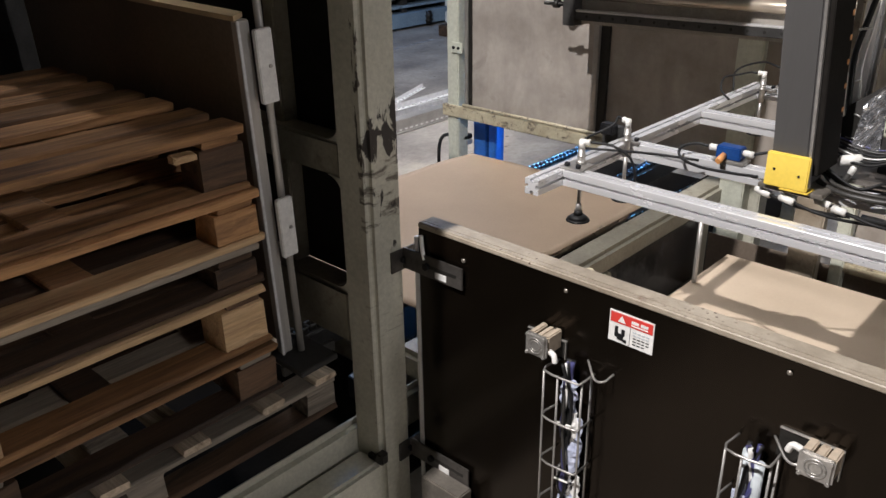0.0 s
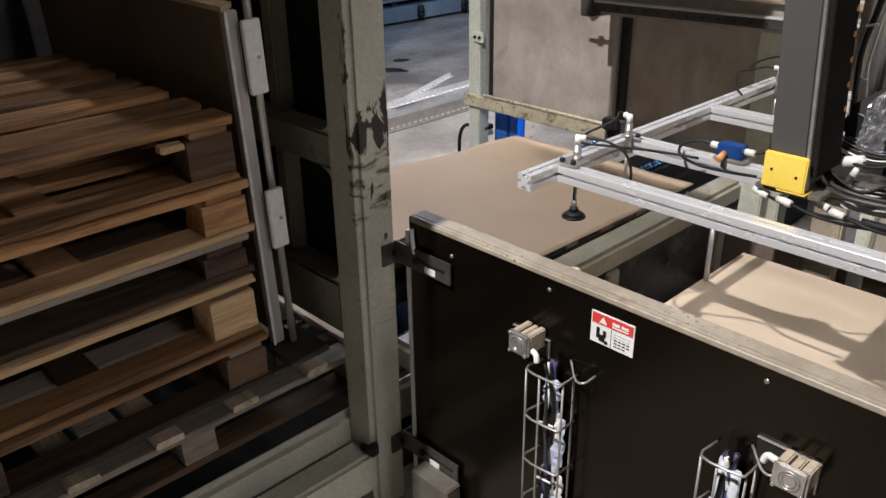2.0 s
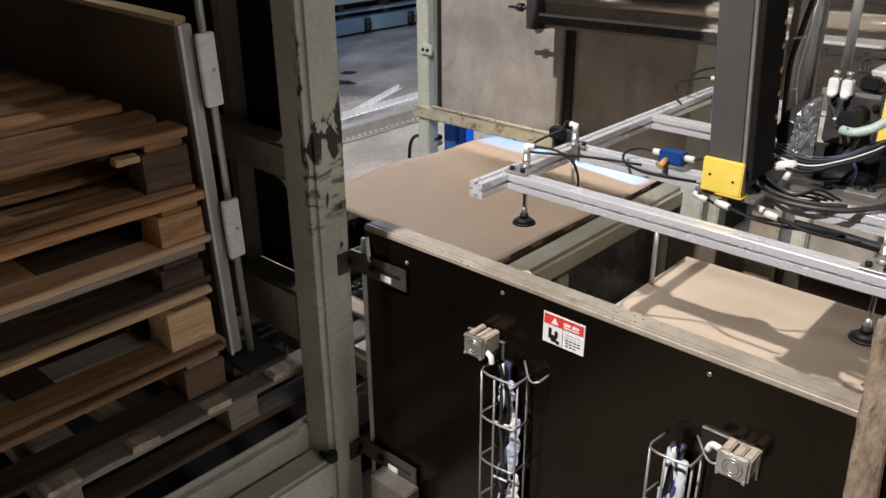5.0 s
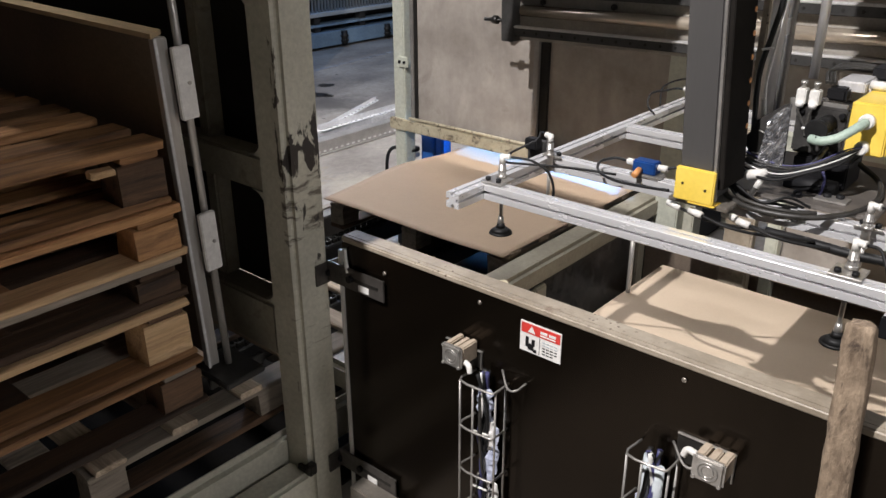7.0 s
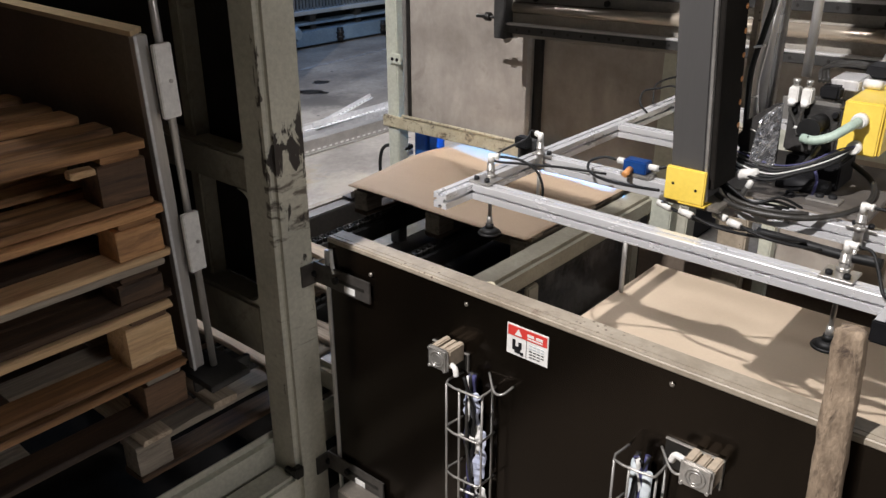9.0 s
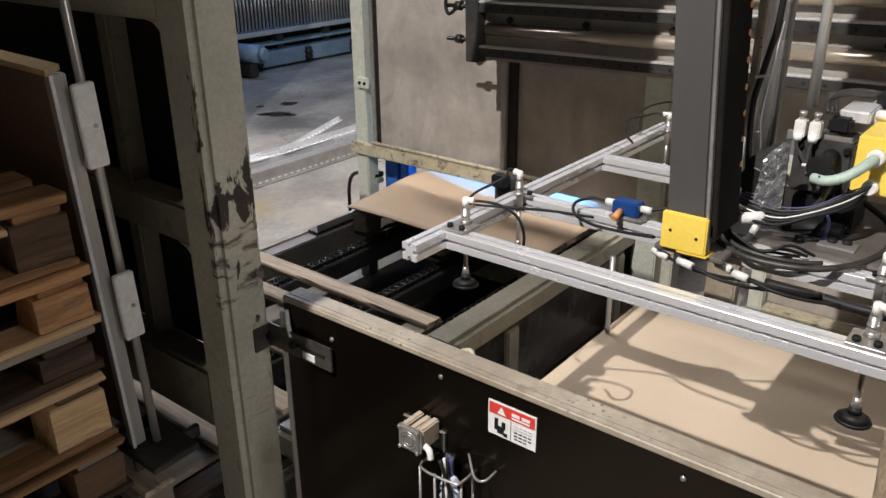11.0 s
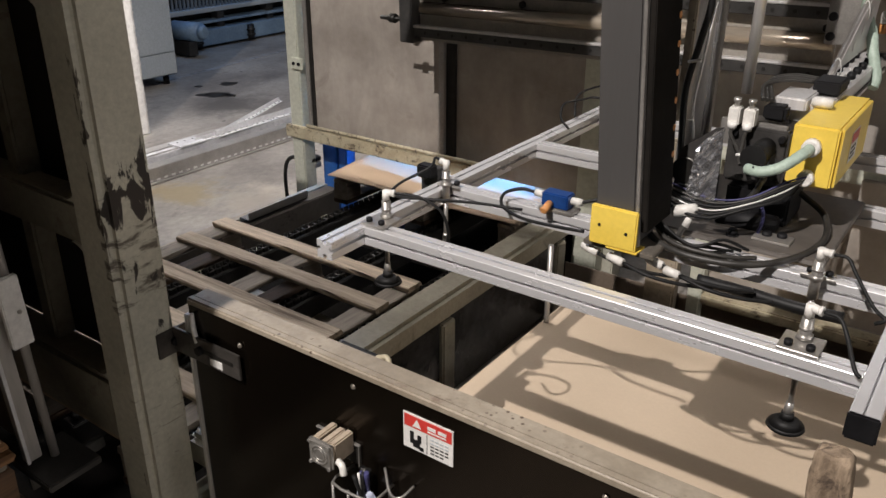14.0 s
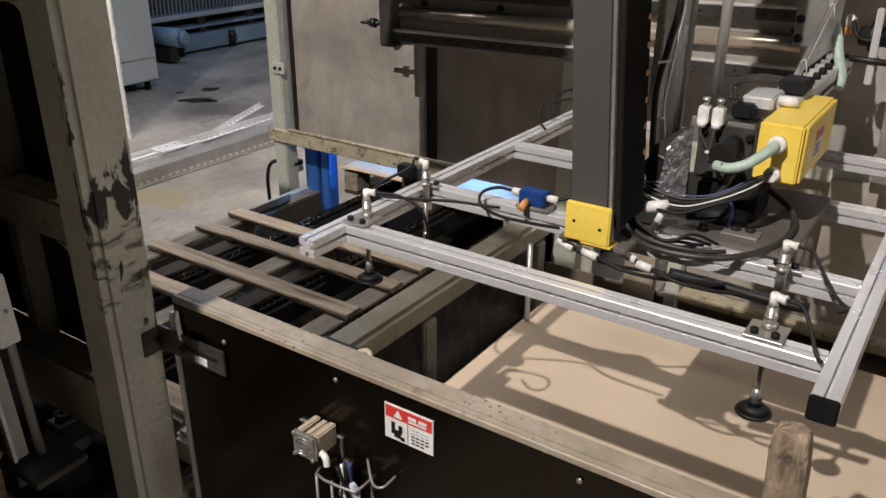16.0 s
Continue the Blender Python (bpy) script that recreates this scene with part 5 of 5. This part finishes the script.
def cable_bundle(root, x, top, low_z, seed):
    rnd = random.Random(seed)
    mats = (label_white, black_rubber, black_rubber, black_rubber, black_rubber, hose_grey, cable_violet, cable_violet)
    for k, m in enumerate(mats):
        pts = []
        n = 7
        for i in range(n):
            s = i / (n - 1)
            bulge = math.sin(math.pi * s)
            pts.append((x + rnd.uniform(-0.016, 0.016) + 0.012 * bulge * rnd.uniform(-1, 1), 1.442 + rnd.uniform(-0.016, 0.016), top - s * (top - low_z)))
        part("cable", hose(pts, rnd.choice((0.003, 0.0042, 0.0055)), seg=8), m, root)
    for z in (0.62, 0.45):
        if low_z < z < top:
            part("cable_tie", rod((x - 0.022, 1.43, z), (x + 0.022, 1.43, z + 0.006), 0.003, seg=6), white_plastic, root)


def crumpled(x0, x1, y, z0, z1, rnd):
    """A flattened tube of wrinkled film."""
    b = bmesh.new()
    rings = []
    cx, w = (x0 + x1) / 2, (x1 - x0) / 2
    for j in range(9):
        v = j / 8
        s = w * (0.75 + 0.3 * math.sin(math.pi * v)) + rnd.uniform(-0.003, 0.003)
        dx = rnd.uniform(-0.004, 0.004)
        rings.append([b.verts.new((cx + dx + s * math.cos(k * math.pi / 5) + rnd.uniform(-0.002, 0.002), y + 0.45 * s * math.sin(k * math.pi / 5) + rnd.uniform(-0.002, 0.002), z0 + v * (z1 - z0))) for k in range(10)])
    for a, c in zip(rings, rings[1:]):
        for k in range(10):
            b.faces.new((a[k], a[(k + 1) % 10], c[(k + 1) % 10], c[k]))
    b.faces.new(rings[0][::-1])
    b.faces.new(rings[-1])
    bmesh.ops.recalc_face_normals(b, faces=b.faces[:])
    return b


g1 = wire_basket(-0.861, -0.762, 0.768, 0.28, "welded wire guard round tied cables")
cable_bundle(g1, -0.812, 0.79, 0.26, 3)
for k in range(5):
    z = 0.74 - 0.085 * k
    x = -0.838 + 0.008 * (k % 3)
    rnd = random.Random(40 + k)
    part("cable_sleeve", crumpled(x, x + 0.046, 1.450, z - 0.092, z, rnd), (film_blue, label_white, film_blue, clear_film, film_blue)[k], g1, "" if k else "crumpled bluish film sleeve")
part("cable_sleeve", crumpled(-0.795, -0.772, 1.452, 0.50, 0.64, random.Random(60)), film_blue, g1)
part("cable_sleeve", crumpled(-0.790, -0.770, 1.452, 0.36, 0.47, random.Random(61)), label_white, g1)
g2 = wire_basket(-0.410, -0.320, 0.775, 0.28, "welded wire guard round tied cables")
cable_bundle(g2, -0.368, 0.785, 0.26, 9)
part("cable_sleeve", crumpled(-0.395, -0.345, 1.436, 0.44, 0.665, random.Random(70)), film_blue, g2)
for k in range(2):
    part("cable_sleeve", rod((-0.378 + 0.03 * k, 1.44, 0.58), (-0.375 + 0.026 * k, 1.44, 0.77 - 0.02 * k), 0.011, seg=14), cabinet_grey, g2)

# ---- timber post leaning on the fence ----
b = bmesh.new()
SIDES = 14
levels = [i * 0.03 for i in range(39)] + [1.172, 1.188, 1.197, 1.202]
rings = []
for z in levels:
    s = 1.0 if z < 1.17 else (0.97 if z < 1.18 else (0.9 if z < 1.20 else 0.7))
    ring = []
    for k in range(SIDES):
        a = 2 * math.pi * (k + 0.5) / SIDES
        r = 0.0245 / max(abs(math.cos(a)), abs(math.sin(a))) ** 0.92 * s + random.uniform(-0.0014, 0.0014)
        ring.append(b.verts.new((-0.040 + 0.06 * (1.2 - z) + r * math.cos(a), 1.440 - 0.05 * (1.2 - z) + 0.85 * r * math.sin(a), z + (random.uniform(-0.005, 0.005) if z > 1.17 else 0))))
    rings.append(ring)
for a, c in zip(rings, rings[1:]):
    for k in range(SIDES):
        b.faces.new((a[k], a[(k + 1) % SIDES], c[(k + 1) % SIDES], c[k])).smooth = True
b.faces.new(rings[0][::-1])
b.faces.new(rings[-1])
solid("timber_post", b, wood_log, "worn brown timber post leaning on the fence", "post")

# ---- aisle: rails, scrap, cabinet and the far machine ----
track = thing("floor_rail", (-4.55, 4.3, 0), "grey slotted steel beam lying on the floor", "steel beam")
part("beam", one(-4.53, -4.43, 2.9, 5.6, 0.0, 0.105, bev=0.004), bare_steel, track)
part("flange", one(-4.428, -4.40, 2.9, 5.6, 0.0, 0.012, bev=0.001), bare_steel, track)
for k in range(44):
    part("slot", one(-4.4298, -4.4275, 2.95 + k * 0.06, 2.978 + k * 0.06, 0.018, 0.03, bev=0), label_white, track)
part("second_beam", one(-4.66, -4.57, 2.9, 5.6, 0.0, 0.13, bev=0.004), galvanised, track)
part("third_beam", one(-4.79, -4.70, 2.9, 5.5, 0.0, 0.12, bev=0.004), strip_steel, track)
for x in (-4.655, -4.585):
    part("rib", one(x - 0.006, x + 0.006, 2.9, 5.6, 0.1305, 0.138, bev=0.002), strip_steel, track)


def channel(name, p0, p1, w, label):
    """A bright perforated angle lying on the heap."""
    p0, p1 = Vector(p0), Vector(p1)
    d = (p1 - p0).normalized()
    s = d.cross(Vector((0, 0, 1))).normalized()
    up = s.cross(d)
    b = bmesh.new()
    for lo, hi, tall in ((0, w, 0.004), (0, 0.004, w)):
        q = [p0 + s * lo, p0 + s * hi, p0 + s * hi + up * tall, p0 + s * lo + up * tall]
        r = [v + (p1 - p0) for v in q]
        a = [b.verts.new(v) for v in q]
        c = [b.verts.new(v) for v in r]
        b.faces.new(a[::-1]), b.faces.new(c)
        for k in range(4):
            b.faces.new((a[k], a[(k + 1) % 4], c[(k + 1) % 4], c[k]))
    bmesh.ops.recalc_face_normals(b, faces=b.faces)
    root = solid(name, b, galvanised, label, "scrap metal", "scrap angles")
    n = 14
    for k in range(n):
        q = p0 + d * ((k + 0.5) / n * (p1 - p0).length) + s * (w * 0.55) + up * 0.0045
        part("hole", rod(q, q + up * 0.001, 0.008, seg=8), chain_black, root)
    return root


channel("metal_angle", (-4.60, 4.02, 0.132), (-4.62, 4.80, 0.135), 0.032, "bright perforated metal angle lying on the beams")
channel("metal_angle", (-4.63, 4.32, 0.137), (-4.67, 4.91, 0.24), 0.032, "bright perforated metal angle leaning over the beams")
channel("metal_angle", (-4.60, 4.2, 0.133), (-4.63, 5.2, 0.136), 0.045, "bright perforated metal angle lying on the beams")
b = one(-4.70, -4.56, 3.86, 4.08, 0.131, 0.146, bev=0.003)
ob = solid("metal_plate", b, galvanised, "pale drilled metal plate lying on the beams", "metal plate")
for y in (3.90, 3.96, 4.03):
    part("hole", rod((-4.64, y, 0.1505), (-4.64, y, 0.1515), 0.008, seg=8), chain_black, ob)

cab = thing("control_cabinet", (-6.9, 5.2, 0), "blue-grey steel control cabinet on short feet", "cabinet")
part("carcass", one(-7.2, -6.66, 4.6, 5.48, 0.10, 2.0, bev=0.01), cabinet_grey, cab)
part("door", one(-6.658, -6.645, 4.62, 5.465, 0.32, 1.98, bev=0.004), cabinet_grey, cab)
part("plinth", one(-6.658, -6.648, 4.62, 5.465, 0.11, 0.312, bev=0.004), cabinet_grey, cab)
for y in (4.7, 5.40):
    part("foot", rod((-6.75, y, 0), (-6.75, y, 0.10), 0.03, seg=12), black_plastic, cab)

far = thing("far_machine", (-8.1, 7.5, 0), "long production machine standing in the dark, blue light in its colour", "machine")
part("base_beam", one(-8.1, -7.85, 5.4, 12.0, 0.03, 0.21, bev=0.01), blue_lit_paint, far, "base beam with blue light in its colour")
part("upper_beam", one(-8.1, -7.9, 5.4, 12.0, 0.275, 0.305, bev=0.004), blue_lit_paint, far)
part("top_beam", one(-8.15, -7.9, 5.4, 12.0, 0.40, 0.45, bev=0.008), cabinet_grey, far)
part("dark_web", one(-8.15, -8.11, 5.4, 12.0, 0.03, 2.0, bev=0), chain_black, far)
for k in range(9):
    y = 5.5 + k * 0.8
    part("leg", one(-8.08, -7.95, y, y + 0.1, 0, 0.40, bev=0.005), grey_steel, far)
    part("gusset", cyl(cyl(rod((-7.845, y + 0.4, 0.03), (-7.845, y + 0.4, 0.2), 0.045, seg=12), (-7.845, y + 0.4, 0.07), (-7.845, y + 0.4, 0.09), 0.06, seg=12), (-7.845, y + 0.4, 0.13), (-7.845, y + 0.4, 0.15), 0.06, seg=12), chain_black, far)
b = bmesh.new()
for k in range(110):
    y = 5.45 + k * 0.055
    cyl(b, (-7.98, y, 0.45), (-7.98, y, 0.95), 0.017, seg=8)
tagged(part("roller_screen", b, bare_steel, far), "upright rollers above the beams", kind="stuff")
part("back", one(-8.6, -8.5, 5.0, 12.0, 0, 2.4, bev=0), hall_wall, far)
part("motor_bracket", one(-7.84, -7.55, 6.33, 6.45, 0.02, 0.175, bev=0.006), grey_steel, far)
mot = part("motor", rod((-7.84, 6.36, 0.28), (-7.46, 6.45, 0.28), 0.105, seg=24, bev=0.02), blue_lit_paint, far, "grey finned motor")
part("end_bell", rod((-7.46, 6.45, 0.28), (-7.41, 6.462, 0.28), 0.09, 0.06, seg=24), blue_lit_paint, mot)
part("gear_ring", rod((-7.80, 6.08, 0.2), (-7.72, 6.10, 0.2), 0.22, seg=24), black_plastic, mot)
for k in range(3):
    part("cable", hose([(-7.7, 6.0, 0.5 - 0.1 * k), (-7.6, 6.0 + 0.05 * k, 0.35), (-7.6, 6.05, 0.15 + 0.05 * k), (-7.7, 6.0, 0.02)], 0.015), black_rubber, mot)
# crate of grey rollers by the far aisle
crate = thing("roller_stack", (-6.9, 8.1, 0), "grey stacked plastic roller crate on a dark pallet", "crate")
part("base", one(-7.2, -6.6, 7.8, 8.4, 0, 0.14, bev=0.01), wood_dark, crate)
for k in range(6):
    part("tier", one(-7.15, -6.65, 7.85, 8.35, 0.145 + k * 0.2, 0.33 + k * 0.2, bev=0.03), cabinet_grey, crate)

# blue foot and cable beside the rear post
foot = thing("blue_stand", (-3.0, 3.8, 0), "blue painted steel stand behind the rear post", "stand")
part("upright", one(-3.08, -2.98, 3.72, 3.80, 0, 0.6, bev=0.006), blue_paint, foot)
part("upright", one(-2.96, -2.90, 3.72, 3.80, 0, 0.6, bev=0.006), blue_paint, foot)
part("base", one(-3.1, -2.6, 3.66, 3.86, 0.0, 0.09, bev=0.006), blue_paint, foot)
part("clamp", one(-3.20, -3.04, 3.62, 3.67, 0.36, 0.39, bev=0.004), bare_steel, foot)
part("clamp_block", one(-3.14, -3.05, 3.60, 3.68, 0.392, 0.42, bev=0.004), black_plastic, foot)
part("cable", hose([(-3.1, 3.62, 0.41), (-3.18, 3.57, 0.41), (-3.21, 3.55, 0.33), (-3.21, 3.55, 0.15), (-3.2, 3.55, 0.02)], 0.011), black_rubber, foot)
# stop bracket and cover on the left conveyor beam
stp = thing("stop_bracket", (-2.76, 3.1, 0.369), "bent steel stop bracket on the conveyor beam", "bracket")
part("plate", one(-2.80, -2.73, 2.85, 3.24, 0.369, 0.379, bev=0.003), grey_steel, stp)
part("upturn", one(-2.735, -2.727, 2.85, 3.24, 0.3792, 0.415, bev=0.002), bare_steel, stp)
part("bolt", rod((-2.765, 3.12, 0.379), (-2.765, 3.12, 0.393), 0.012, seg=10), black_plastic, stp)
for y0, y1 in ((2.74, 2.84), (2.95, 3.02)):
    solid("white_marker_plate", one(-2.66, -2.65, y0, y1, 0.225, 0.275, bev=0.002), label_white, "white plastic sensor plate inside the conveyor", "plate", "sensor plates", at=(-2.655, y0, 0.225))

# ---- moving things ----
def motions():
    times = [0.5 * k for k in range(33)]
    walk(empty_pallet, [(t, pose(0, 1.335 + 0.0922 * t, 0)) for t in times])
    walk(loaded_pallet, [(t, pose(0, 1.775 + 1.215 + 0.108 * t, 0)) for t in times])
    walk(sheet, [(t, pose(0, 1.765 + 0.108 * t, 0)) for t in times])


motions()
